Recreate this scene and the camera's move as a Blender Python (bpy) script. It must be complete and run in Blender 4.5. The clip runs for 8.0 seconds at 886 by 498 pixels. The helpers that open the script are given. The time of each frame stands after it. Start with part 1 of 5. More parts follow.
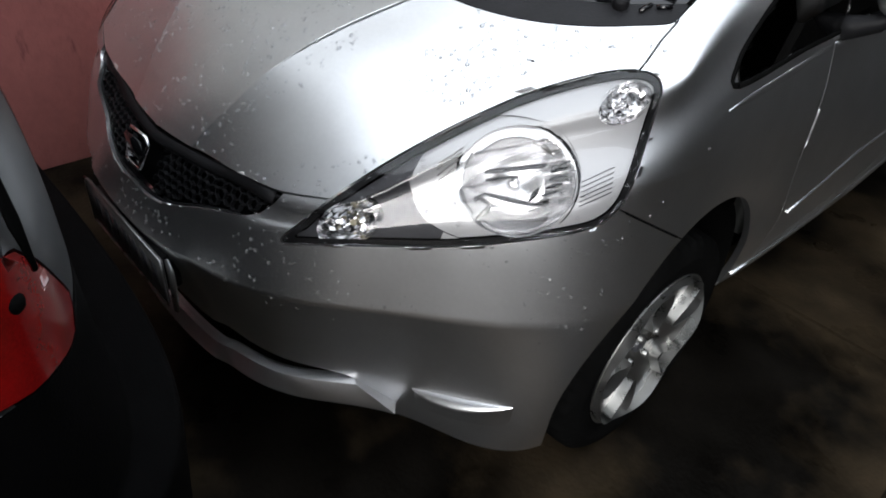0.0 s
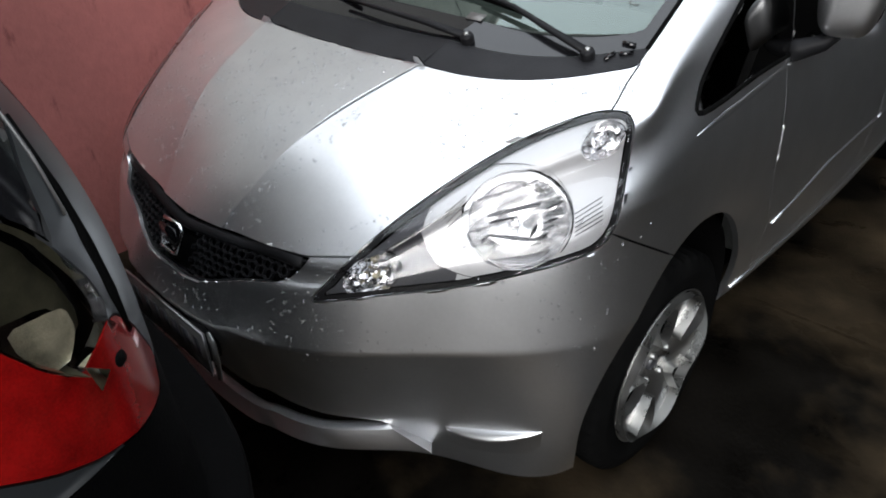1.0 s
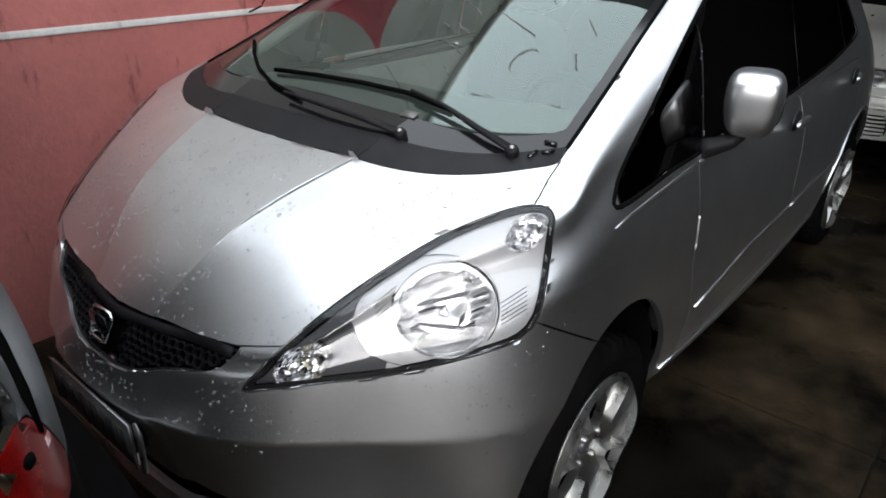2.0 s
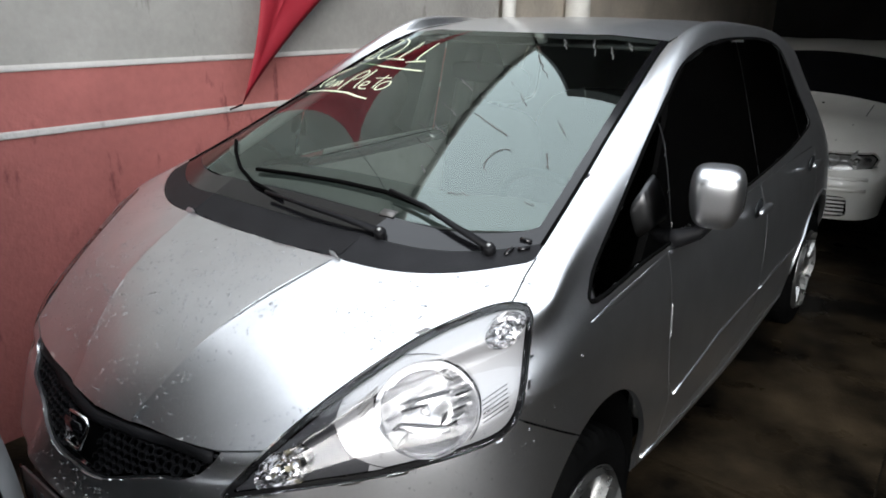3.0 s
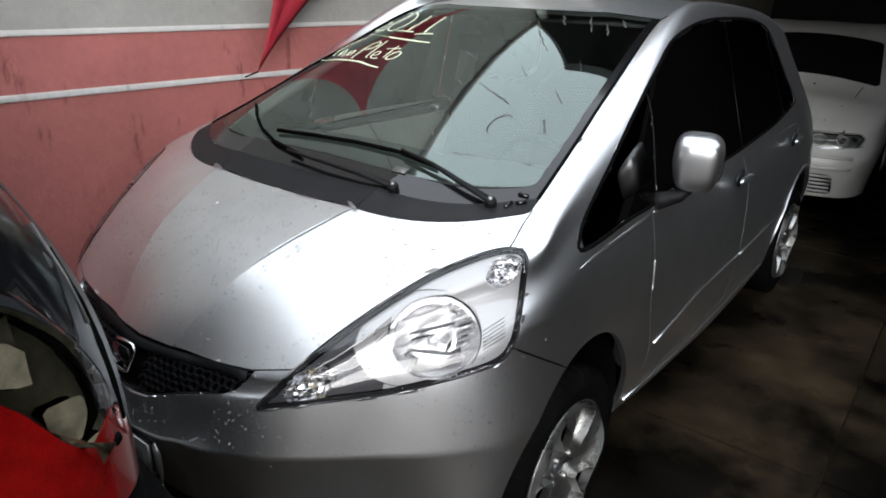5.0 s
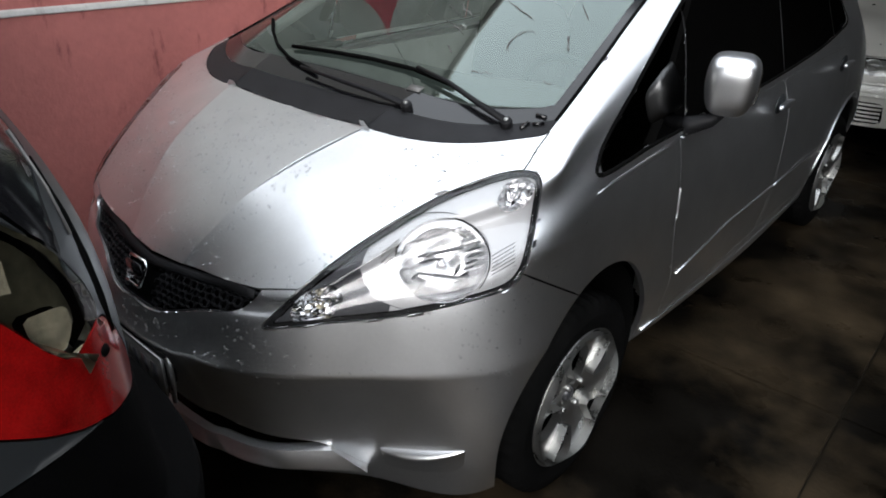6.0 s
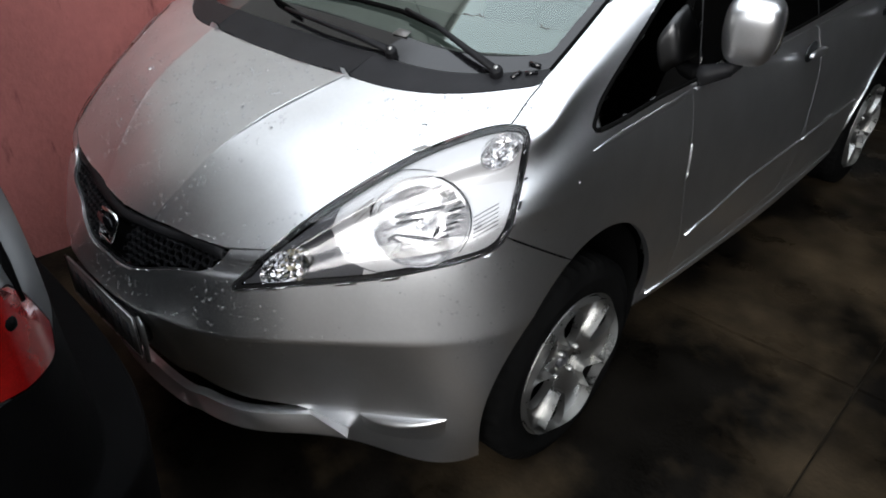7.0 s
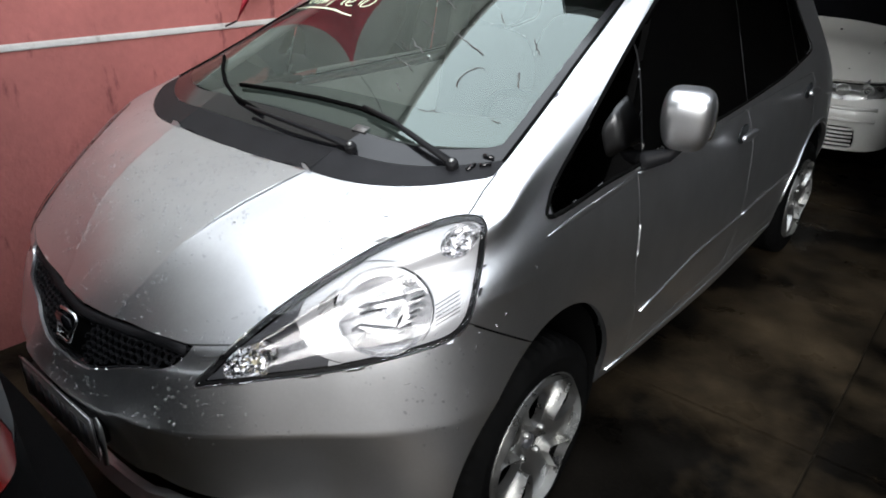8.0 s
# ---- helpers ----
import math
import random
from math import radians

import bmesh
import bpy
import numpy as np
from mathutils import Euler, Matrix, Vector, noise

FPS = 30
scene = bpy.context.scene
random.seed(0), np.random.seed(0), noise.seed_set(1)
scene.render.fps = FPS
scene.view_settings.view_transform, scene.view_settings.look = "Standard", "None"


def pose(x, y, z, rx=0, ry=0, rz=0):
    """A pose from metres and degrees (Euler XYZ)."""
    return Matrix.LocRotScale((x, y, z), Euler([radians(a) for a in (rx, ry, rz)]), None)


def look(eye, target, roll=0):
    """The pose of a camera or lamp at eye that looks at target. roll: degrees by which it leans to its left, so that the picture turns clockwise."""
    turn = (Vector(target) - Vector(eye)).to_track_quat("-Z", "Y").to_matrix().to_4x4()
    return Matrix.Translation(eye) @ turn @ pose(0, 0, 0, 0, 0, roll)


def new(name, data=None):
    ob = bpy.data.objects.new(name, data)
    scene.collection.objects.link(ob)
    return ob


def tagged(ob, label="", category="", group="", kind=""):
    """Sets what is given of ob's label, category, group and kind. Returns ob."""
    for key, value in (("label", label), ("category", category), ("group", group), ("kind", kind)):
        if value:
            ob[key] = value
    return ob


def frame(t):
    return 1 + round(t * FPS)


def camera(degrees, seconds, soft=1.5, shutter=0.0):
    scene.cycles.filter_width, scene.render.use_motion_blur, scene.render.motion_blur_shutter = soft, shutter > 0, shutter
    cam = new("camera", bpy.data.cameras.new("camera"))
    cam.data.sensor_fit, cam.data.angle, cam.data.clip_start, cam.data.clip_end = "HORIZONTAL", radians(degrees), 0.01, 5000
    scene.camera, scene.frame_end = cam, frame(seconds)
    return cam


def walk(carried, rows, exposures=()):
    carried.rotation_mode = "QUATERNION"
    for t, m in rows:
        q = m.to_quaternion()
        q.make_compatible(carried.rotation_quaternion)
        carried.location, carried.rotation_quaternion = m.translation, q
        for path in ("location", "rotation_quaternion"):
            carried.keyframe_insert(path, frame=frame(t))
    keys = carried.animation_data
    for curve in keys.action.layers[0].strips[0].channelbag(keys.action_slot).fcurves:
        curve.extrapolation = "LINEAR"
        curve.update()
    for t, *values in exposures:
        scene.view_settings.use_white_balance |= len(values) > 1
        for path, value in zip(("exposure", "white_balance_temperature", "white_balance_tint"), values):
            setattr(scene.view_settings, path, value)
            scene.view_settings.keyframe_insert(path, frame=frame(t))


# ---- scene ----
cam = camera(65.85, 8.0, soft=1.8)
ROWS = [  # seconds, x, y, z, pitch, lean, yaw
    (0.0, 1.2604, -0.3695, 1.4233, -37.58, -5.05, 47.33),
    (0.5, 1.3085, -0.4102, 1.4440, -33.10, 0.68, 45.20),
    (1.0, 1.3380, -0.4657, 1.4652, -32.18, 1.06, 43.77),
    (1.5, 1.3656, -0.4630, 1.4755, -29.96, -0.61, 42.62),
    (2.0, 1.3831, -0.4554, 1.5077, -25.85, -0.89, 40.17),
    (3.5, 1.3879, -0.5026, 1.5718, -17.42, -0.42, 37.34),
    (4.0, 1.4296, -0.5768, 1.5810, -16.83, -0.53, 36.36),
    (4.5, 1.4649, -0.6230, 1.5731, -18.37, -0.86, 37.05),
    (5.0, 1.4900, -0.6411, 1.5593, -21.13, -1.76, 38.07),
    (6.5, 1.5185, -0.5064, 1.5215, -30.09, -1.48, 42.76),
    (7.0, 1.5243, -0.4326, 1.5131, -31.68, -1.28, 43.83),
    (7.5, 1.5313, -0.4222, 1.5186, -30.27, -0.88, 42.75),
    (8.0, 1.5326, -0.4519, 1.5546, -25.30, -1.18, 39.89),
]
walk(cam, [(t, pose(x, y, z, 90 + pitch, lean, yaw)) for t, x, y, z, pitch, lean, yaw in ROWS],
     exposures=[(0.0, 0.36), (0.5, 0.54), (1.0, 0.61), (2.0, 0.58), (4.0, 0.56), (6.5, 0.55), (7.4, 0.70), (8.0, 0.80)])

# ---- light ----
world = bpy.data.worlds.new("world")
scene.world = world
world.use_nodes = True
wn = world.node_tree
sky = wn.nodes.new("ShaderNodeTexSky")
sky.sky_type = "NISHITA"
sky.sun_disc = False
sky.sun_elevation, sky.sun_rotation = radians(20), radians(143)
sky.air_density, sky.dust_density, sky.ozone_density = 1.0, 8.0, 1.0
cloud = wn.nodes.new("ShaderNodeMix")
cloud.data_type = "RGBA"
cloud.inputs["Factor"].default_value = 0.9
cloud.inputs["B"].default_value = (11.35, 12.15, 13.15, 1)  # an even layer of cloud
wn.links.new(sky.outputs[0], cloud.inputs["A"])
wn.links.new(cloud.outputs["Result"], wn.nodes["Background"].inputs[0])
wn.nodes["Background"].inputs[1].default_value = 0.15
sun = new("sun", bpy.data.lights.new("sun", "SUN"))
sun.data.energy, sun.data.angle, sun.data.color = 1.6, radians(34), (0.98, 0.985, 1.0)
sun.matrix_world = look((3.8, -5.0, 2.3), (0, 0, 0))


# ---- materials ----
def mat(name, color, rough=0.5, metal=0.0, coat=0.0, vary=0.0, scale=6.0, bump=0.0, bump_scale=120.0, rough_vary=0.0, random_vary=0.0):
    """A Principled material with stains at one scale and grain at another."""
    m = bpy.data.materials.new(name)
    m.use_nodes = True
    nt = m.node_tree
    b = nt.nodes["Principled BSDF"]
    b.inputs["Base Color"].default_value = (*color, 1)
    b.inputs["Roughness"].default_value = rough
    b.inputs["Metallic"].default_value = metal
    b.inputs["Coat Weight"].default_value = coat
    b.inputs["Coat Roughness"].default_value = 0.04
    geo = nt.nodes.new("ShaderNodeNewGeometry")
    if vary:
        n1, n2 = nt.nodes.new("ShaderNodeTexNoise"), nt.nodes.new("ShaderNodeTexNoise")
        n1.inputs["Scale"].default_value, n2.inputs["Scale"].default_value = scale, scale * 14
        n1.inputs["Detail"].default_value, n2.inputs["Detail"].default_value = 8, 4
        for n in (n1, n2):
            nt.links.new(geo.outputs["Position"], n.inputs["Vector"])
        add = nt.nodes.new("ShaderNodeMath")
        add.operation = "MULTIPLY_ADD"
        nt.links.new(n2.outputs["Fac"], add.inputs[0])
        add.inputs[1].default_value = 0.4
        nt.links.new(n1.outputs["Fac"], add.inputs[2])
        rng = nt.nodes.new("ShaderNodeMapRange")
        rng.inputs["From Min"].default_value, rng.inputs["From Max"].default_value = 0.45, 0.95
        rng.inputs["To Min"].default_value, rng.inputs["To Max"].default_value = 1 - vary, 1 + vary
        nt.links.new(add.outputs[0], rng.inputs["Value"])
        mul = nt.nodes.new("ShaderNodeMix")
        mul.data_type, mul.blend_type = "RGBA", "MULTIPLY"
        mul.inputs["Factor"].default_value = 1
        mul.inputs["A"].default_value = (*color, 1)
        nt.links.new(rng.outputs[0], mul.inputs["B"])
        nt.links.new(mul.outputs["Result"], b.inputs["Base Color"])
        if rough_vary:
            rr = nt.nodes.new("ShaderNodeMapRange")
            rr.inputs["From Min"].default_value, rr.inputs["From Max"].default_value = 0.35, 0.65
            rr.inputs["To Min"].default_value, rr.inputs["To Max"].default_value = max(rough - rough_vary, 0.02), min(rough + rough_vary, 1)
            nt.links.new(n1.outputs["Fac"], rr.inputs["Value"])
            nt.links.new(rr.outputs[0], b.inputs["Roughness"])
    if bump:
        n3 = nt.nodes.new("ShaderNodeTexNoise")
        n3.inputs["Scale"].default_value, n3.inputs["Detail"].default_value = bump_scale, 5
        nt.links.new(geo.outputs["Position"], n3.inputs["Vector"])
        bp = nt.nodes.new("ShaderNodeBump")
        bp.inputs["Strength"].default_value, bp.inputs["Distance"].default_value = bump, 0.004
        nt.links.new(n3.outputs["Fac"], bp.inputs["Height"])
        nt.links.new(bp.outputs[0], b.inputs["Normal"])
    return m


def glass(name, tint, gloss_rough=0.0, ior=1.5, gloss=(1, 1, 1)):
    """A thin pane: clear or tinted, with a Fresnel gloss."""
    m = bpy.data.materials.new(name)
    m.use_nodes = True
    nt = m.node_tree
    nt.nodes.remove(nt.nodes["Principled BSDF"])
    out = nt.nodes["Material Output"]
    tr, gl, mix, fr = (nt.nodes.new("ShaderNode" + n) for n in ("BsdfTransparent", "BsdfGlossy", "MixShader", "Fresnel"))
    tr.inputs["Color"].default_value = (*tint, 1)
    gl.inputs["Roughness"].default_value = gloss_rough
    gl.inputs["Color"].default_value = (*gloss, 1)
    fr.inputs["IOR"].default_value = ior
    nt.links.new(fr.outputs[0], mix.inputs[0])
    nt.links.new(tr.outputs[0], mix.inputs[1])
    nt.links.new(gl.outputs[0], mix.inputs[2])
    nt.links.new(mix.outputs[0], out.inputs["Surface"])
    return m


def plaster(name, color, dirt, streaks=0.5, contrast=0.6):
    """Rough painted plaster: grainy relief, blotches, dark flecks and streaks that run down."""
    m = mat(name, color, 0.85, vary=0.16, scale=2.2, bump=0.9, bump_scale=55)
    nt = m.node_tree
    b = nt.nodes["Principled BSDF"]
    src = b.inputs["Base Color"].links[0].from_socket
    geo = nt.nodes.new("ShaderNodeNewGeometry")
    mp = nt.nodes.new("ShaderNodeMapping")
    mp.inputs["Scale"].default_value = (1, 1, 0.28)
    nt.links.new(geo.outputs["Position"], mp.inputs["Vector"])
    n = nt.nodes.new("ShaderNodeTexNoise")
    n.inputs["Scale"].default_value, n.inputs["Detail"].default_value, n.inputs["Roughness"].default_value = 13, 6, 0.62
    nt.links.new(mp.outputs[0], n.inputs["Vector"])
    r = nt.nodes.new("ShaderNodeMapRange")
    r.inputs["From Min"].default_value, r.inputs["From Max"].default_value = 0.60, 0.72
    r.inputs["To Max"].default_value = streaks
    nt.links.new(n.outputs["Fac"], r.inputs["Value"])
    mix = nt.nodes.new("ShaderNodeMix")
    mix.data_type = "RGBA"
    nt.links.new(r.outputs[0], mix.inputs["Factor"])
    nt.links.new(src, mix.inputs["A"])
    mix.inputs["B"].default_value = (*dirt, 1)
    nt.links.new(mix.outputs["Result"], b.inputs["Base Color"])
    return m


def stained_shaded_concrete():
    # wet, oily concrete, darkened further for the shade round the cars
    m = mat("stained_shaded_concrete", (0.0035, 0.003, 0.0024), 0.40, vary=0.7, scale=4.0, bump=0.5, bump_scale=70, rough_vary=0.2)
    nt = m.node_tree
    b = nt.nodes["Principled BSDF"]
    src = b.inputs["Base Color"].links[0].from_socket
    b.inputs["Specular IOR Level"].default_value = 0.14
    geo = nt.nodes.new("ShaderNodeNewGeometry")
    # large tan, worn patches between ones dark with oil and painted-in shade
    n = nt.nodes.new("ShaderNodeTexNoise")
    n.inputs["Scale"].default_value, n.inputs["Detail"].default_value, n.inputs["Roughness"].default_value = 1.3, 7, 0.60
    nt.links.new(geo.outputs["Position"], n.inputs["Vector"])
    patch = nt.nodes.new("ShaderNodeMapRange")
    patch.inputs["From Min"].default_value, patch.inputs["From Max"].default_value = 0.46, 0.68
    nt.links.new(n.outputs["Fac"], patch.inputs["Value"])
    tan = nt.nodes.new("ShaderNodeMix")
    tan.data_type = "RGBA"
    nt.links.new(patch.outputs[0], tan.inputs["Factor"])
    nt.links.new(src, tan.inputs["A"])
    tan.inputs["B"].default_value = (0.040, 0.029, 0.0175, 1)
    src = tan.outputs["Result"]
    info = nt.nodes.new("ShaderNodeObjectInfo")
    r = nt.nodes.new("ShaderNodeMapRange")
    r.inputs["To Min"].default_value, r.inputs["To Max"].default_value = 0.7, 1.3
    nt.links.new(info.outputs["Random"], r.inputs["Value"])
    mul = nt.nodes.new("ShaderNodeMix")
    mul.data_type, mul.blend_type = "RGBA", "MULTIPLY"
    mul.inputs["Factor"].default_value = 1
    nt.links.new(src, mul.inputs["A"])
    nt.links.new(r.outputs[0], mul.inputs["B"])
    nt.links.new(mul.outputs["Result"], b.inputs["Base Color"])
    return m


M_PAINT = mat("silver_paint", (0.82, 0.83, 0.845), 0.34, 1.0, 0.5, vary=0.05, scale=9, bump=0.02, bump_scale=900)
M_PAINT.node_tree.nodes["Principled BSDF"].inputs["Coat Roughness"].default_value = 0.05
M_WHITE = mat("white_paint", (0.52, 0.51, 0.47), 0.35, 0.0, 0.6, vary=0.06, scale=5)
M_GREY = mat("dark_grey_paint", (0.018, 0.020, 0.022), 0.45, 0.2, 0.15, vary=0.08, scale=8)
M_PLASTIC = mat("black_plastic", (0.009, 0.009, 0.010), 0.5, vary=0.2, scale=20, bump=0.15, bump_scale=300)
M_COWL = mat("grey_black_plastic", (0.013, 0.013, 0.0145), 0.5, vary=0.25, scale=14, bump=0.2, bump_scale=260)
M_BLACK = mat("black_gloss", (0.006, 0.006, 0.007), 0.12)
M_RUBBER = mat("tyre_rubber", (0.004, 0.004, 0.004), 0.75, vary=0.35, scale=12, bump=0.25, bump_scale=180)
# near black without gloss: stands for shade in arches, intakes and gaps
M_DARK = mat("void_shade", (0.004, 0.004, 0.004), 0.9)
M_ALLOY = mat("alloy", (0.34, 0.34, 0.33), 0.34, 0.95, 0.2, vary=0.10, scale=16, rough_vary=0.1)
M_CHROME = mat("chrome", (0.78, 0.78, 0.79), 0.12, 1.0)
M_LAMP_SILVER = mat("lamp_silver", (0.50, 0.50, 0.51), 0.32, 0.45)
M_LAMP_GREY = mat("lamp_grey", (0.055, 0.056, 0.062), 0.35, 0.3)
M_REFLECTOR = mat("lamp_reflector", (0.62, 0.62, 0.63), 0.12, 1.0)
M_BOWL = mat("satin_lamp_bowl", (0.72, 0.72, 0.73), 0.20, 0.88)
M_SCREEN = glass("windscreen_glass", (0.60, 0.68, 0.64), ior=2.1, gloss=(0.86, 1.0, 0.95))  # two faces of laminated glass
M_TINT = glass("tinted_glass", (0.004, 0.004, 0.004))
M_TINT_LIGHT = glass("lightly_tinted_glass", (0.75, 0.80, 0.77))
M_LENS = glass("clear_lens", (0.95, 0.95, 0.95))
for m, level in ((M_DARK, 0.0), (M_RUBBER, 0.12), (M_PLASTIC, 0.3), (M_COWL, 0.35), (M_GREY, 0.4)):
    m.node_tree.nodes["Principled BSDF"].inputs["Specular IOR Level"].default_value = level
M_RED = mat("red_lens", (0.17, 0.003, 0.003), 0.12, coat=0.6, vary=0.45, scale=22)
M_OLIVE = mat("olive_reflector", (0.075, 0.07, 0.045), 0.3, 0.4, vary=0.4, scale=40)
M_AMBER = mat("pale_reflector", (0.55, 0.50, 0.36), 0.25, 0.5, vary=0.4, scale=40)
M_TRIM = mat("pale_trim", (0.36, 0.37, 0.36), 0.8, vary=0.08, scale=10)
M_DASH = mat("dashboard_grey", (0.10, 0.105, 0.10), 0.8, vary=0.08, scale=6)
M_SEAT = mat("seat_cloth", (0.05, 0.05, 0.055), 0.9, vary=0.2, scale=30, bump=0.3, bump_scale=500)
M_PINK = plaster("pink_plaster", (0.415, 0.138, 0.123), (0.13, 0.033, 0.03), 0.9)
M_GREYWALL = plaster("grey_plaster", (0.335, 0.325, 0.30), (0.15, 0.14, 0.12), 0.85)
M_STRIPE = plaster("white_line", (0.62, 0.60, 0.57), (0.25, 0.22, 0.20), 0.6)
M_BEIGE = plaster("beige_plaster", (0.42, 0.38, 0.32), (0.20, 0.18, 0.15), 0.4)
M_PIPE = mat("pvc_pipe", (0.62, 0.61, 0.57), 0.45, vary=0.14, scale=7)
M_CONCRETE = stained_shaded_concrete()
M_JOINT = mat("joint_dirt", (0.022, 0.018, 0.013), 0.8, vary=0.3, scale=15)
# near black: the shade under the roof is put into the colour
M_ROOF = mat("shaded_roof_sheet", (0.022, 0.021, 0.02), 0.8, vary=0.3, scale=3)
M_BOUNCE = plaster("bounce_wall_paint", (0.70, 0.69, 0.66), (0.35, 0.33, 0.30), 0.4)
# wall colour darkened to near black to hold the garage's shade
M_SHADE = mat("shaded_wall", (0.018, 0.017, 0.016), 0.9, vary=0.3, scale=2, bump=0.4, bump_scale=50)
M_CLOTH = mat("red_cloth", (0.28, 0.006, 0.018), 0.7, vary=0.12, scale=6, bump=0.25, bump_scale=700)
M_CHALK = mat("yellow_white_paint", (0.80, 0.86, 0.62), 0.7, vary=0.1, scale=60)
M_SMEAR = mat("dry_paint_smear", (0.085, 0.085, 0.08), 0.85, vary=0.5, scale=90)
M_PLATE = mat("plate_grey", (0.14, 0.135, 0.13), 0.45, 0.3, vary=0.12, scale=20)
M_WATER = glass("water", (0.90, 0.90, 0.91), ior=1.9)
# black plastic, taken darker still for the shade between the cars
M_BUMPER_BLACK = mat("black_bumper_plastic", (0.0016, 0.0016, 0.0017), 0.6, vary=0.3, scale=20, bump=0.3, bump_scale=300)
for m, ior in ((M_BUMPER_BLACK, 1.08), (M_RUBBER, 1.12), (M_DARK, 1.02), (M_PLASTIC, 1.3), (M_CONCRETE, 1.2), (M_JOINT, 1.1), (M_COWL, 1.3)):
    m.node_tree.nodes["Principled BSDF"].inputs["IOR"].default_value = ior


# ---- helpers for meshes ----
def obj(name, bm, material, parent=None, label="", smooth=True):
    me = bpy.data.meshes.new(name)
    bm.to_mesh(me)
    bm.free()
    for p in me.polygons:
        p.use_smooth = smooth
    if material is not None:
        me.materials.append(material)
    ob = new(name, me)
    ob.parent = parent
    if label:
        ob["label"] = label
    return ob


def box_bm(x0, x1, y0, y1, z0, z1, bevel=0.0):
    bm = bmesh.new()
    bmesh.ops.create_cube(bm, size=1)
    for v in bm.verts:
        v.co = Vector((x0 + (v.co.x + 0.5) * (x1 - x0), y0 + (v.co.y + 0.5) * (y1 - y0), z0 + (v.co.z + 0.5) * (z1 - z0)))
    if bevel:
        bmesh.ops.bevel(bm, geom=bm.edges[:], offset=bevel, segments=2, affect="EDGES")
    return bm


# ---- the body of the hatchback as a lofted cage ----
# rows run from the nose round the flank to the tail; each has one point (x, y, z) a station
EDGE = [(0, .088, .735), (.12, .098, .738), (.468, .179, .778), (.56, .378, .905), (.706, .612, .996), (.69, .768, 1.056), (.645, 1.10, 1.19),
        (.60, 1.40, 1.315), (.545, 1.80, 1.468), (.55, 2.2, 1.505), (.54, 2.9, 1.485), (.53, 3.4, 1.43), (.50, 3.62, 1.38), (.25, 3.69, 1.40), (0, 3.71, 1.41)]
WIN = [(0, .065, .71), (.195, .09, .722), (.455, .165, .75), (.62, .385, .865), (.769, .62, .94), (.762, .79, 1.008), (.745, 1.13, 1.115),
       (.70, 1.42, 1.28), (.655, 1.80, 1.44), (.64, 2.2, 1.47), (.62, 2.9, 1.425), (.60, 3.4, 1.33), (.58, 3.66, 1.25), (.30, 3.75, 1.26), (0, 3.77, 1.27)]
BELT = [(0, .045, .68), (.19, .07, .695), (.44, .145, .722), (.645, .35, .80), (.804, .575, .863), (.818, .80, .919), (.802, 1.08, .941),
        (.794, 1.32, .943), (.793, 1.75, .955), (.787, 2.25, .97), (.775, 2.9, 1.02), (.755, 3.35, 1.06), (.68, 3.74, 1.02), (.34, 3.85, 1.0), (0, 3.87, 1.0)]
NOSE = [(0, .025, .635), (.17, .045, .655), (.42, .117, .691), (.63, .30, .725), (.80, .51, .775), (.835, .80, .80), (.825, 1.08, .79),
        (.822, 1.32, .79), (.832, 1.75, .80), (.836, 2.25, .81), (.835, 2.9, .83), (.825, 3.35, .85), (.74, 3.78, .83), (.40, 3.88, .83), (0, 3.90, .83)]
BUMP = [(0, -.011, .565), (.18, .001, .57), (.402, .078, .575), (.612, .256, .575), (.835, .488, .60), (.852, .80, .63), (.832, 1.09, .60),
        (.832, 1.32, .60), (.842, 1.75, .60), (.845, 2.25, .60), (.845, 2.9, .61), (.84, 3.35, .62), (.76, 3.82, .60), (.40, 3.90, .60), (0, 3.92, .60)]
MID = [(0, .038, .43), (.18, .050, .43), (.388, .125, .43), (.592, .291, .43), (.836, .472, .45), (.852, .80, .47), (.83, 1.10, .48),
       (.838, 1.32, .485), (.844, 1.75, .533), (.846, 2.25, .543), (.845, 2.9, .55), (.838, 3.35, .50), (.75, 3.81, .45), (.40, 3.89, .45), (0, 3.91, .45)]
LIP = [(0, .060, .29), (.18, .072, .29), (.376, .147, .29), (.574, .304, .30), (.827, .466, .31), (.846, .80, .35), (.818, 1.10, .36),
       (.818, 1.32, .36), (.82, 1.75, .35), (.82, 2.25, .34), (.82, 2.9, .36), (.82, 3.35, .37), (.72, 3.78, .32), (.38, 3.86, .32), (0, 3.88, .32)]
SILL = [(0, .085, .20), (.17, .10, .20), (.358, .165, .20), (.555, .318, .188), (.79, .450, .205), (.83, .80, .255), (.795, 1.10, .285),
        (.808, 1.312, .29), (.812, 1.75, .265), (.81, 2.25, .245), (.80, 2.9, .25), (.79, 3.35, .28), (.68, 3.72, .25), (.36, 3.80, .25), (0, 3.82, .25)]
CREST = [(.12, .098, .738), (.192, .260, .897), (.25, .428, .982), (.288, .568, 1.028), (.31, 1.02, 1.212), (.31, 1.37, 1.353), (.28, 1.735, 1.482),
         (.28, 2.2, 1.53), (.28, 2.9, 1.512), (.27, 3.4, 1.462), (.25, 3.69, 1.40)]
SPINE = [(0, .088, .735), (0, .25, .898), (0, .41, .975), (0, .562, 1.022), (0, 1.0, 1.215), (0, 1.35, 1.362), (0, 1.712, 1.485),
         (0, 2.2, 1.535), (0, 2.9, 1.52), (0, 3.4, 1.47), (0, 3.71, 1.41)]


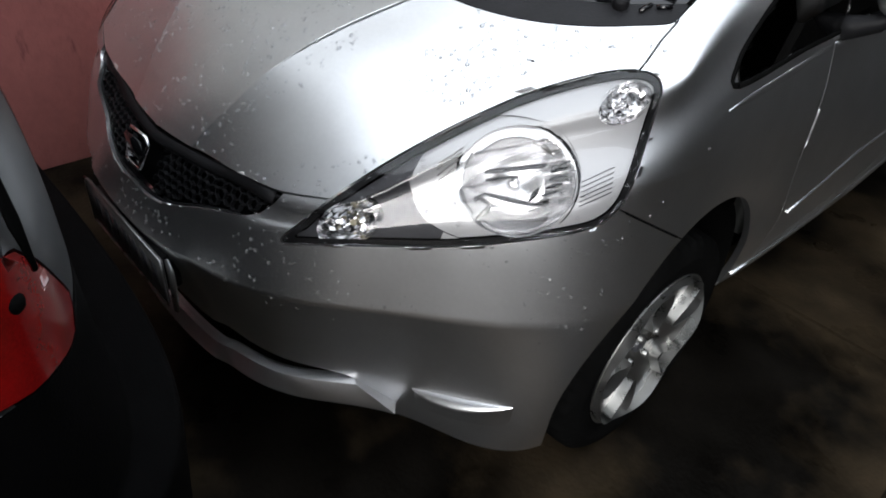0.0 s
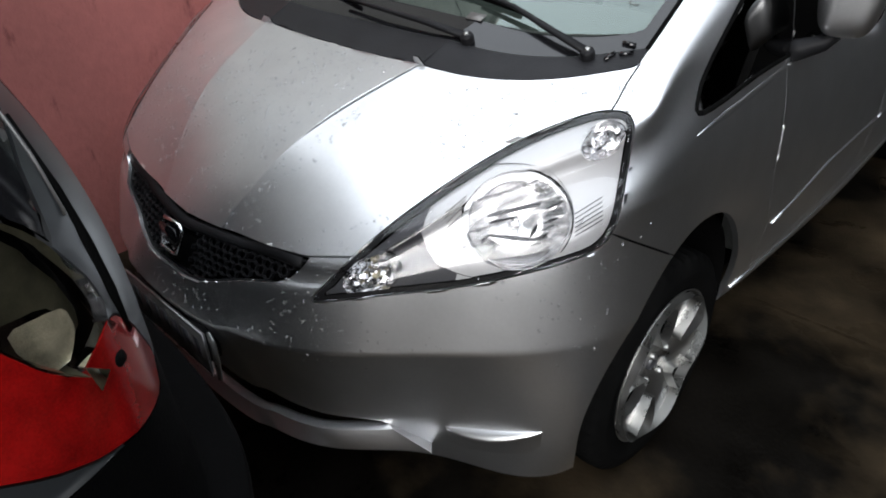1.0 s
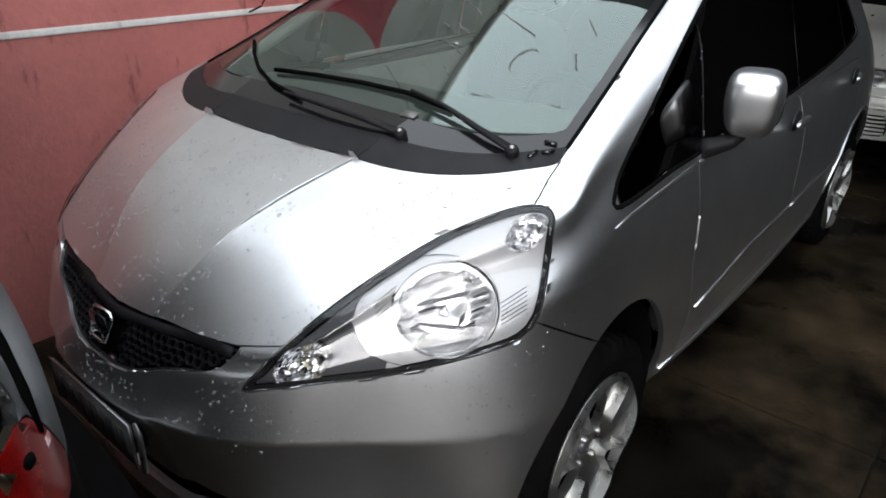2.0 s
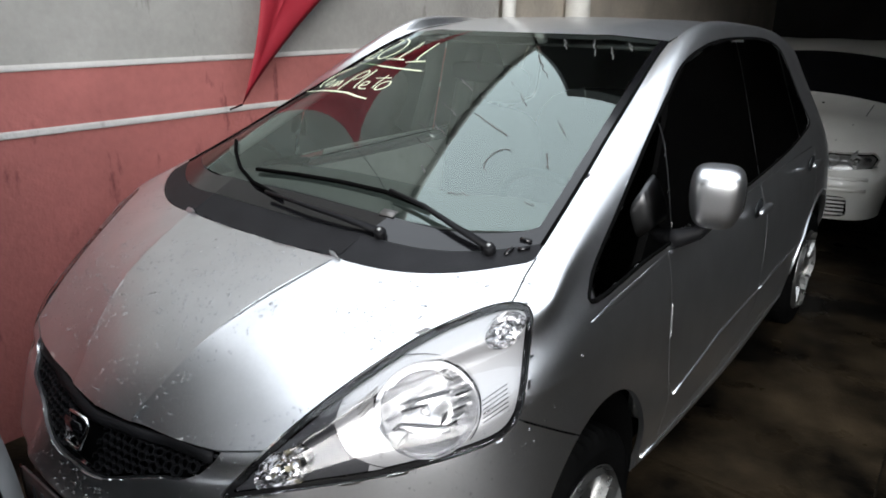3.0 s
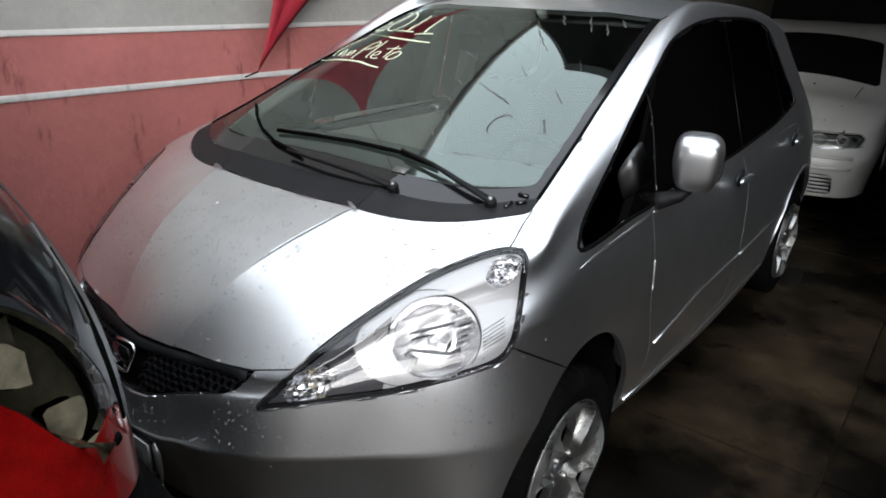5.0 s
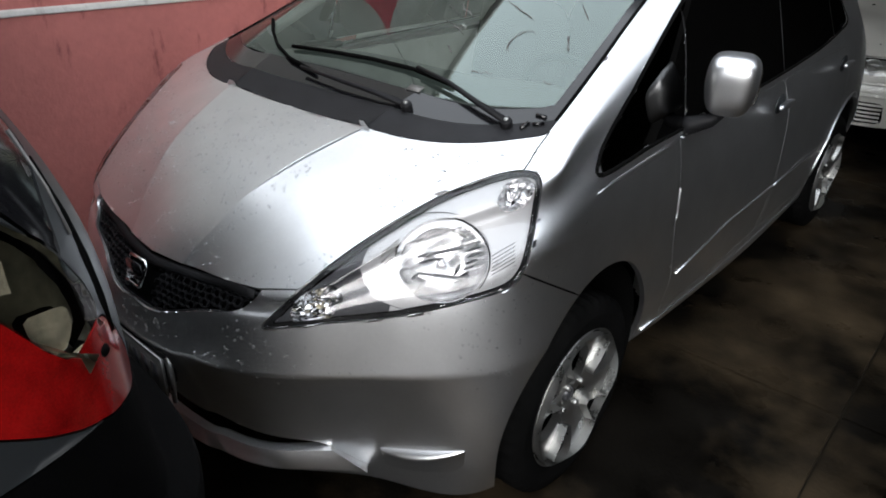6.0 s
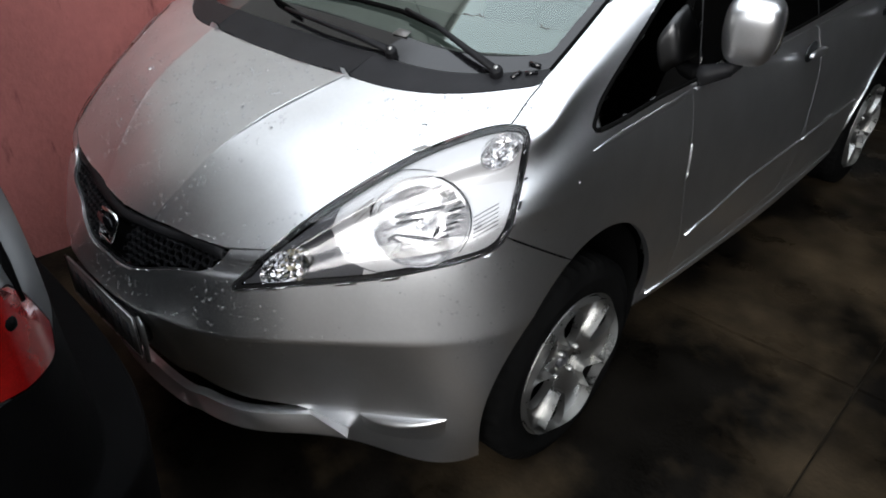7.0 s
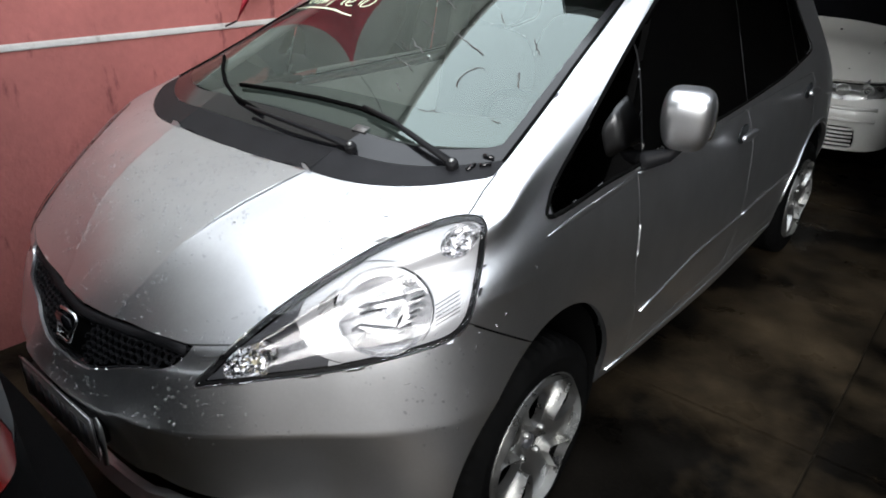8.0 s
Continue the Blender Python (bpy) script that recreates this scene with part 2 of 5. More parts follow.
FLANK = [None, (.245, .270, .8935), (.305, .450, .9795), (.342, .592, 1.031), (.427, 1.048, 1.211), (.41, 1.38, 1.346), (.375, 1.757, 1.482),
         (.375, 2.2, 1.526), (.375, 2.9, 1.507), (.36, 3.4, 1.455), None]


def spread(row):
    """A row with one more station beside the hood's crest, at the nose and at the tail."""
    a, b = (Vector(row[1]).lerp(row[2], 0.25), Vector(row[-3]).lerp(row[-2], 0.7))
    return [*row[:2], tuple(a), *row[2:-2], tuple(b), *row[-2:]]


EDGE, WIN, BELT, NOSE, BUMP, MID, LIP, SILL = (spread(r) for r in (EDGE, WIN, BELT, NOSE, BUMP, MID, LIP, SILL))
FLANK[0], FLANK[-1] = EDGE[2], EDGE[-3]


def cage(*grids):
    """The cage of a whole body from half grids: points, quads and the edges along which it is creased."""
    pts, index, quads, creases = [], {}, [], {}

    def vert(p):
        key = tuple(round(c, 4) for c in p)
        if key not in index:
            index[key] = len(pts)
            pts.append(Vector(p))
        return index[key]

    for rows, sharp in grids:
        for side in (1, -1):
            ids = [[vert((side * x, y, z)) for x, y, z in r] for r in rows]
            for i in range(len(ids) - 1):
                for j in range(len(ids[0]) - 1):
                    q = [ids[i][j], ids[i + 1][j], ids[i + 1][j + 1], ids[i][j + 1]]
                    quads.append(q if side > 0 else q[::-1])
            for i, j0, j1, w in sharp:
                if j0 < 0:  # across the rows, at station -j0
                    creases[tuple(sorted((ids[i][-j0], ids[i + 1][-j0])))] = w
                    continue
                for j in range(j0, j1):
                    creases[tuple(sorted((ids[i][j], ids[i][j + 1])))] = w
    return pts, quads, creases


def smooth_skin(levels, *grids):
    """A smooth skin that passes through the cage's own points."""
    pts, quads, creases = cage(*grids)
    me = bpy.data.meshes.new("skin")
    me.from_pydata([tuple(p) for p in pts], [], quads)
    me.update()
    attr = me.attributes.new("crease_edge", "FLOAT", "EDGE")
    for e in me.edges:
        attr.data[e.index].value = creases.get(tuple(sorted(e.vertices)), 0.0)
    ob = new("skin", me)
    sub = ob.modifiers.new("sub", "SUBSURF")
    sub.levels = 1
    want = np.array([tuple(p) for p in pts])
    for _ in range(9):
        dg = bpy.context.evaluated_depsgraph_get()
        ev = ob.evaluated_get(dg).data
        got = np.empty(len(ev.vertices) * 3)
        ev.vertices.foreach_get("co", got)
        now = np.empty(len(me.vertices) * 3)
        me.vertices.foreach_get("co", now)
        now = now.reshape(-1, 3) + 0.9 * (want - got.reshape(-1, 3)[:len(want)])
        me.vertices.foreach_set("co", now.ravel())
        me.update()
    sub.levels = levels
    dg = bpy.context.evaluated_depsgraph_get()
    skin = bpy.data.meshes.new_from_object(ob.evaluated_get(dg))
    bpy.data.objects.remove(ob)
    return skin


# ---- cutting the skin into panels ----
def sdf(poly, q):
    """Signed distance (inside minus) of the points q to a closed outline in the plane."""
    poly = np.array(poly, float)
    d = np.full(len(q), 1e9)
    inside = np.zeros(len(q), bool)
    for a, b in zip(poly, np.roll(poly, -1, 0)):
        e, w = b - a, q - a
        k = np.clip(w @ e / max(e @ e, 1e-12), 0, 1)
        d = np.minimum(d, np.hypot(*(w - k[:, None] * e).T))
        c = ((a[1] > q[:, 1]) != (b[1] > q[:, 1]))
        with np.errstate(divide="ignore", invalid="ignore"):
            xx = (b[0] - a[0]) * (q[:, 1] - a[1]) / (b[1] - a[1]) + a[0]
        inside ^= c & (q[:, 0] < xx)
    return np.where(inside, -d, d)


def round_line(points, n=8):
    """A smooth closed outline through the points (Catmull-Rom)."""
    p = np.array(points, float)
    out = []
    for i in range(len(p)):
        a, b, c, d = p[i - 1], p[i], p[(i + 1) % len(p)], p[(i + 2) % len(p)]
        for k in range(n):
            t = k / n
            out.append(0.5 * (2 * b + (c - a) * t + (2 * a - 5 * b + 4 * c - d) * t * t + (3 * b - a - 3 * c + d) * t ** 3))
    return out


def basis(direction):
    n = Vector(direction).normalized()
    u = Vector((0, 0, 1)).cross(n).normalized()
    v = n.cross(u)
    return np.array(u), np.array(v), np.array(n)


def cut(bm, value, tag, layer, over=(0,)):
    """Splits faces along the zero line of value(points, normals); faces inside whose tag is in over take the new tag."""
    bm.verts.ensure_lookup_table()
    co = np.array([tuple(v.co) for v in bm.verts])
    no = np.array([tuple(v.normal) for v in bm.verts])
    val = value(co, no)
    val[np.abs(val) < 2e-4] = 0
    vals = {v: val[i] for i, v in enumerate(bm.verts)}
    touched = set()
    for e in [e for e in bm.edges if vals[e.verts[0]] * vals[e.verts[1]] < 0 and any(f[layer] in over for f in e.link_faces)]:
        a, b = e.verts
        if abs(vals[a]) > 0.5 or abs(vals[b]) > 0.5:
            continue
        t = vals[a] / (vals[a] - vals[b])
        faces = list(e.link_faces)
        _, nv = bmesh.utils.edge_split(e, a, t)
        vals[nv] = 0.0
        touched.update(faces)
    for v, x in list(vals.items()):
        if x == 0:
            touched.update(v.link_faces)
    for f in touched:
        if not f.is_valid:
            continue
        zero = [v for v in f.verts if vals[v] == 0]
        if len(zero) == 2 and any(vals[v] > 0 for v in f.verts) and any(vals[v] < 0 for v in f.verts):
            try:
                bmesh.utils.face_split(f, zero[0], zero[1])
            except ValueError:
                pass
    bm.normal_update()
    for f in bm.faces:
        if f[layer] in over and sum(vals[v] for v in f.verts) < 0:
            f[layer] = tag


def panel(bm, tags, layer, gap=0.0018, rim=0.016):
    """A copy of the faces with these tags, pulled in at its edges by the gap, with a rim turned inwards."""
    out = bm.copy()
    lay = out.faces.layers.int["tag"]
    out.normal_update()
    whole = {v: v.normal.copy() for v in out.verts}
    bmesh.ops.delete(out, geom=[f for f in out.faces if f[lay] not in tags], context="FACES")
    edge = [e for e in out.edges if len(e.link_faces) == 1]
    moves = {}
    for e in edge:
        c = e.link_faces[0].calc_center_median()
        t = (e.verts[1].co - e.verts[0].co).normalized()
        w = c - e.verts[0].co
        w = (w - t * w.dot(t)).normalized()
        for v in e.verts:
            moves[v] = moves.get(v, Vector()) + w
    for v, w in moves.items():
        if abs(v.co.x) > 1e-4 and w.length > 1e-6:
            v.co += w.normalized() * gap
    if rim:
        normals = {v: whole[v] for v in moves}
        made = bmesh.ops.extrude_edge_only(out, edges=edge)["geom"]
        for e in edge:
            e.smooth = False
        for v in [g for g in made if isinstance(g, bmesh.types.BMVert)]:
            near = min((x for e in v.link_edges for x in e.verts if x in normals), key=lambda x: (x.co - v.co).length, default=None)
            if near:
                v.co -= normals[near] * rim
    return out


def offset_copy(bm, depth):
    out = bm.copy()
    out.normal_update()
    n = {v: v.normal.copy() for v in out.verts}
    for v in out.verts:
        v.co -= n[v] * depth
    return out


# outlines, in the plane named
LAMP_WAY = (0.62, -0.66, 0.42)
LU, LV, LN = basis(LAMP_WAY)
LAMP_3D = [(.415, .112, .690), (.45, .155, .748), (.475, .192, .789), (.513, .28, .848), (.56, .378, .905), (.607, .469, .95), (.653, .546, .979), (.69, .603, .994),
           (.722, .638, .996), (.743, .65, .98), (.762, .63, .945), (.778, .598, .899), (.791, .563, .845), (.798, .535, .805), (.79, .50, .78), (.755, .455, .762), (.70, .38, .744),
           (.63, .30, .725), (.52, .205, .705), (.45, .14, .692)]
LAMP = round_line([(np.dot(p, LU), np.dot(p, LV)) for p in LAMP_3D], 4)
HOOD = [(0, -.2), (.475, -.2), (.50, .19), (.55, .28), (.60, .378), (.65, .469), (.695, .546), (.718, .605), (.712, .65),
        (.70, .70), (.69, .768), (.62, .700), (.54, .636), (.46, .602), (.36, .575), (.25, .564), (.12, .56), (0, .56)]
HOOD = HOOD + [(-x, y) for x, y in HOOD[::-1]]
GRILLE = [(0, .78), (.12, .78), (.24, .78), (.33, .78), (.388, .78), (.378, .745), (.35, .712), (.325, .70), (.26, .683), (.17, .655), (.11, .637), (.06, .631), (0, .631)]
GRILLE = GRILLE + [(-x, z) for x, z in GRILLE[::-1]]
MOUTH = [(0, .365), (.22, .356), (.34, .343), (.42, .331), (.465, .319), (.478, .312), (.44, .304), (.36, .296), (.22, .286), (0, .282)]
MOUTH = MOUTH + [(-x, z) for x, z in MOUTH[::-1]]
WINDOWS = [(.842, .952), (1.10, .962), (1.32, .962), (1.8, .972), (2.25, .985), (2.7, 1.01), (3.0, 1.045), (3.17, 1.075), (3.15, 1.14), (3.06, 1.30), (2.95, 1.40), (2.75, 1.445), (2.5, 1.465),
           (2.1, 1.472), (1.85, 1.458), (1.65, 1.415), (1.5, 1.345), (1.35, 1.265), (1.1, 1.125), (.92, 1.03), (.85, .985)]


def side(co):
    return co[:, 1:3]


def f_lamp(grow=0.0, mirror=1):
    def f(co, no):
        q = co * np.array([mirror, 1, 1])
        d = sdf(LAMP, np.stack([q @ LU, q @ LV], 1)) - grow
        return np.where((q[:, 0] < 0.3) | (q[:, 1] > 0.9), 1.0, d)
    return f


def f_hood(co, no):
    lip = np.interp(np.abs(co[:, 0]), [0, .12, .25, .37, .47, .55, .7], [.737, .740, .746, .757, .779, .80, .80])
    return np.where(co[:, 2] < 0.6, 1.0, np.maximum(sdf(HOOD, co[:, :2]), lip - co[:, 2]))


def f_front(poly, ymax=0.35):
    return lambda co, no: np.where((co[:, 1] > ymax), 1.0, sdf(poly, co[:, [0, 2]]))


def f_windows(co, no):
    return np.where(np.abs(co[:, 0]) < 0.35, 1.0, sdf(WINDOWS, co[:, 1:3]))


def f_screen(inset, foot):
    def f(co, no):
        x, y = np.abs(co[:, 0]), co[:, 1]
        u = np.clip(x / 0.69, 0, 1.2)
        low = 0.56 + 0.202 * u ** 4 + foot * (1 - 0.25 * u ** 2)
        high = 1.712 + 0.105 * (x / 0.53) ** 2 - 0.3 * inset
        flank = np.interp(y, [.5, .762, 1.10, 1.40, 1.80, 2.2], [.72, .688, .641, .597, .543, .54]) - inset
        d = np.maximum.reduce([low - y, y - high, x - flank])
        return np.where((co[:, 2] < 0.9), 1.0, d)
    return f


def f_arch(cy):
    return lambda co, no: np.where(np.abs(co[:, 0]) < 0.45, 1.0, np.hypot(co[:, 1] - cy, (co[:, 2] - 0.345) * (1.0 if cy < 2 else 1.02)) - 0.366)


def f_bumper(co, no):
    return np.maximum(co[:, 1] - 0.74, co[:, 2] - (0.803 - 0.62 * (co[:, 1] - 0.535)))


def f_door(y0, y1):
    def f(co, no):
        lean = 0.05 * np.clip((0.7 - co[:, 2]) / 0.4, 0, 1)
        back = y1 - (np.clip(0.55 - co[:, 2], 0, 1) * 0.9 if y1 > 3 else 0)
        return np.where(np.abs(co[:, 0]) < 0.5, 1.0, np.maximum.reduce([y0 + lean - co[:, 1], co[:, 1] - back, 0.335 - co[:, 2], co[:, 2] - 0.9445 - 0.02 * np.clip(co[:, 1] - 1.5, 0, 3)]))
    return f


skin = smooth_skin(4, ([EDGE, WIN, BELT, NOSE, BUMP, MID, LIP, SILL],
                      [(0, 0, 3, 0.5), (0, 7, 10, 0.5), (2, 6, 12, 0.3), (4, 0, 6, 1.0), (5, 8, 11, 0.6), (6, 0, 5, 0.6), (7, 0, 16, 0.8)]),
                   ([SPINE, CREST, FLANK, EDGE[3:14]], [(1, 0, 3, 0.45), (0, -3, 0, 0.95), (1, -3, 0, 0.95), (2, -3, 0, 0.6)]))
bm_skin = bmesh.new()
bm_skin.from_mesh(skin)
bm_skin.normal_update()
for _ in range(40):
    bmesh.ops.smooth_vert(bm_skin, verts=[v for v in bm_skin.verts if 0.645 < abs(v.co.x) < 0.835 and 0.57 < v.co.y < 1.2 and v.co.z > 0.85], factor=0.5, use_axis_x=True, use_axis_y=True, use_axis_z=True)
bm_skin.normal_update()
TAG = bm_skin.faces.layers.int.new("tag")
(T_BODY, T_LAMP_L, T_LAMP_R, T_GRILLE, T_HOOD, T_SCREEN, T_COWL, T_WIN, T_ARCH, T_MOUTH, T_BUMPER, T_DOOR_F, T_DOOR_R, T_FRIT) = range(14)
cut(bm_skin, f_lamp(), T_LAMP_L, TAG)
cut(bm_skin, f_lamp(mirror=-1), T_LAMP_R, TAG)
cut(bm_skin, f_screen(0.0, -0.02), T_COWL, TAG)
cut(bm_skin, f_screen(0.0, 0.07), T_FRIT, TAG, (T_COWL,))
cut(bm_skin, f_screen(0.03, 0.15), T_SCREEN, TAG, (T_FRIT,))
cut(bm_skin, f_hood, T_HOOD, TAG)
cut(bm_skin, f_front(GRILLE), T_GRILLE, TAG)
cut(bm_skin, f_front(MOUTH), T_MOUTH, TAG)
for cy in (0.825, 3.32):
    cut(bm_skin, f_arch(cy), T_ARCH, TAG)
cut(bm_skin, f_windows, T_WIN, TAG)
cut(bm_skin, f_bumper, T_BUMPER, TAG)
cut(bm_skin, f_door(1.30, 2.24), T_DOOR_F, TAG)
cut(bm_skin, f_door(2.245, 3.12), T_DOOR_R, TAG)

def tidy(bm, layer, least=40):
    """Slivers take the tag of the panel that they lie beside."""
    seen = set()
    for f in bm.faces:
        if f in seen:
            continue
        group, stack = [], [f]
        seen.add(f)
        while stack:
            g = stack.pop()
            group.append(g)
            for e in g.edges:
                for h in e.link_faces:
                    if h not in seen and h[layer] == f[layer]:
                        seen.add(h)
                        stack.append(h)
        if len(group) < least:
            near = [h[layer] for g in group for e in g.edges for h in e.link_faces if h[layer] != f[layer]]
            if near:
                best = max(set(near), key=lambda k: (k in (T_BODY, T_HOOD, T_BUMPER), near.count(k)))
                for g in group:
                    g[layer] = best


for f in bm_skin.faces:
    if f[TAG] == T_BODY:
        c = f.calc_center_median()
        if c.y < 0.60 and abs(c.x) < 0.70 and c.z > 0.77:
            f[TAG] = T_HOOD
tidy(bm_skin, TAG)

car = tagged(new("compact_car"), "silver compact hatchback car, wet with rain, parked beside the wall", "car")


def side_only(bm, sign):
    bmesh.ops.delete(bm, geom=[f for f in bm.faces if f.calc_center_median().x * sign < 0], context="FACES")
    return bm


import mathutils.bvhtree
TREE = mathutils.bvhtree.BVHTree.FromBMesh(bm_skin)


def on_skin(x, y, lift=0.0):
    """The place on the car's skin above (x, y), and its normal."""
    hit, n, _, _ = TREE.ray_cast(Vector((x, y, 3)), Vector((0, 0, -1)))
    return hit + n * lift, n


def tube(points, radius, segments=8, closed=False):
    """A round bar along the points."""
    bm = bmesh.new()
    pts = [Vector(p) for p in points]
    rings = []
    for i, p in enumerate(pts):
        t = (pts[min(i + 1, len(pts) - 1)] - pts[max(i - 1, 0)]).normalized()
        u = t.orthogonal().normalized() if not rings else (u - t * u.dot(t)).normalized()
        w = t.cross(u)
        r = radius[i] if isinstance(radius, (list, tuple)) else radius
        rings.append([bm.verts.new(p + (u * math.cos(a) + w * math.sin(a)) * r) for a in (2 * math.pi * k / segments for k in range(segments))])
    for a, b in zip(rings, rings[1:]):
        for k in range(segments):
            bm.faces.new((a[k], a[(k + 1) % segments], b[(k + 1) % segments], b[k]))
    bm.faces.new(rings[0][::-1])
    bm.faces.new(rings[-1])
    bmesh.ops.recalc_face_normals(bm, faces=bm.faces[:])
    return bm


def strip(points, width, height, normals):
    """A flat bar with bevelled top along points on a surface."""
    bm = bmesh.new()
    rows = []
    pts = [Vector(p) for p in points]
    for i, p in enumerate(pts):
        t = (pts[min(i + 1, len(pts) - 1)] - pts[max(i - 1, 0)]).normalized()
        n = Vector(normals[i])
        s = t.cross(n).normalized()
        w = width[i] if isinstance(width, (list, tuple)) else width
        rows.append([bm.verts.new(p + s * a * w / 2 + n * b * height) for a, b in ((-1, 0), (-.7, 1), (.7, 1), (1, 0))])
    for a, b in zip(rows, rows[1:]):
        for k in range(4):
            bm.faces.new((a[k], a[(k + 1) % 4], b[(k + 1) % 4], b[k]))
    bm.faces.new(rows[0])
    bm.faces.new(rows[-1][::-1])
    bmesh.ops.recalc_face_normals(bm, faces=bm.faces[:])
    return bm


def revolve(profile, m, segments=64, notch=None):
    """A body of revolution about the local z axis; profile: (radius, height). notch(k, i): added to the radius."""
    bm = bmesh.new()
    rings = []
    for i, (r, h) in enumerate(profile):
        rings.append([bm.verts.new(((r + (notch(k, i) if notch else 0)) * math.cos(2 * math.pi * k / segments), (r + (notch(k, i) if notch else 0)) * math.sin(2 * math.pi * k / segments), h)) for k in range(segments)])
    for a, b in zip(rings, rings[1:]):
        for k in range(segments):
            bm.faces.new((a[k], a[(k + 1) % segments], b[(k + 1) % segments], b[k]))
    bmesh.ops.recalc_face_normals(bm, faces=bm.faces[:])
    bm.transform(m)
    return bm


def blob(size, m, power=3.0, u=28, v=18):
    """A rounded box (superellipsoid) of the given half sizes."""
    bm = bmesh.new()
    bmesh.ops.create_uvsphere(bm, u_segments=u, v_segments=v, radius=1)
    for w in bm.verts:
        c = w.co
        k = (abs(c.x) ** power + abs(c.y) ** power + abs(c.z) ** power) ** (-1 / power)
        w.co = Vector((c.x * k * size[0], c.y * k * size[1], c.z * k * size[2]))
    bm.transform(m)
    return bm


# ---- the silver car's panels ----
obj("body", panel(bm_skin, {T_BODY}, TAG), M_PAINT, car)
obj("hood", panel(bm_skin, {T_HOOD}, TAG, 0.002), M_PAINT, car)
bumper = obj("front_bumper", panel(bm_skin, {T_BUMPER}, TAG), M_PAINT, car)
doors = {}
for t, n in ((T_DOOR_F, "front_door"), (T_DOOR_R, "rear_door")):
    for s in (1, -1):
        doors[n, s] = obj(n, side_only(panel(bm_skin, {t}, TAG), s), M_PAINT, car)
obj("cowl", panel(bm_skin, {T_COWL}, TAG, 0.001), M_COWL, car, "dull grey-black plastic cowl")
obj("glass_border", panel(bm_skin, {T_FRIT}, TAG, 0.0005, 0.0), M_BLACK, car, "black painted glass edge")
def bent_pane(bm):
    """The pane's points laid on one even curve, so that it mirrors without ripples."""
    co = np.array([tuple(v.co) for v in bm.verts])
    x2, y = co[:, 0] ** 2, co[:, 1] - 1.2
    terms = np.stack([1 + 0 * y, y, y * y, y ** 3, x2, x2 * y, x2 * y * y, x2 * x2, x2 * x2 * y], 1)
    fit = np.linalg.lstsq(terms, co[:, 2], rcond=None)[0]
    for v, z in zip(bm.verts, terms @ fit):
        v.co.z = z
    bm.normal_update()
    return bm


pane = obj("windshield", bent_pane(panel(bm_skin, {T_SCREEN}, TAG, 0.0, 0.0)), M_SCREEN, car, "clear greenish windshield glass")
pane.visible_shadow = False
cut(bm_skin, lambda co, no: np.where(np.abs(co[:, 0]) < 0.3, 1.0, 1.335 - co[:, 1] + 0.15 * (co[:, 2] - 1)), 20, TAG, (T_WIN,))
cut(bm_skin, lambda co, no: np.where(np.abs(co[:, 0]) < 0.3, 1.0, 2.235 - co[:, 1] - 0.12 * (co[:, 2] - 1)), 21, TAG, (20,))
cut(bm_skin, lambda co, no: np.where(np.abs(co[:, 0]) < 0.3, 1.0, 2.93 - co[:, 1] - 0.12 * (co[:, 2] - 1)), 22, TAG, (21,))
for t, n in ((T_WIN, "quarter_window"), (20, "front_window"), (21, "rear_window"), (22, "rear_quarter_window")):
    for s in (1, -1):
        w = obj(n, side_only(panel(bm_skin, {t}, TAG, 0.004, 0.0), s), M_TINT if s > 0 or t > 20 else M_TINT_LIGHT, car, "dark tinted side glass" if s > 0 or t > 20 else "lightly tinted side glass")
        w.visible_shadow = False

# front grille: black sheet for the shade inside, behind a honeycomb of thin bars
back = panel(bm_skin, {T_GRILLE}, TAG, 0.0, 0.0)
obj("grille_backing", offset_copy(back, 0.030), M_DARK, car, "black sheet for the shade behind the grille")
back.free()


def front_point(x, z):
    hit, n, _, _ = TREE.ray_cast(Vector((x, -2, z)), Vector((0, 1, 0)))
    return hit, n


mesh_bms = {1: bmesh.new(), -1: bmesh.new()}
cell = 0.023
for row in range(-1, 9):
    for col in range(-20, 21):
        cx, cz = col * cell + (cell / 2 if row % 2 else 0), 0.635 + row * 0.0138
        for k in range(3):
            a0, a1 = radians(60 * k + 30), radians(60 * k + 90)
            p0 = (cx + 0.0127 * math.cos(a0), cz + 0.0092 * math.sin(a0))
            p1 = (cx + 0.0127 * math.cos(a1), cz + 0.0092 * math.sin(a1))
            if max(sdf(GRILLE, np.array([p0, p1]))) > -0.004 or max(p0[1], p1[1]) > 0.722 + 0.05 * abs(cx) or abs(cx) < 0.06:
                continue
            (h0, n0), (h1, n1) = front_point(*p0), front_point(*p1)
            piece = strip([h0 - n0 * 0.016, h1 - n1 * 0.016], 0.004, 0.009, [n0, n1])
            tmp = bpy.data.meshes.new("t")
            piece.to_mesh(tmp)
            piece.free()
            mesh_bms[1 if cx > 0 else -1].from_mesh(tmp)
            bpy.data.meshes.remove(tmp)
for s in (1, -1):
    obj("grille_mesh", mesh_bms[s], M_PLASTIC, car, "black honeycomb grille", smooth=False)
rim_pts = [front_point(x, min(z, 0.729 + 0.055 * abs(x))) for x, z in round_line(GRILLE, 3)]
rim_pts.append(rim_pts[0])
obj("grille_surround", strip([h - n * 0.014 for h, n in rim_pts], 0.008, 0.006, [n for h, n in rim_pts]), M_PLASTIC, car, "glossy black grille surround")
top_pts = [front_point(x, 0.724 + 0.055 * abs(x)) for x in np.linspace(-0.365, 0.365, 25)]
obj("grille_top_bar", strip([h - n * 0.010 for h, n in top_pts], 0.026, 0.006, [n for h, n in top_pts]), M_PLASTIC, car, "smooth black upper grille bar")
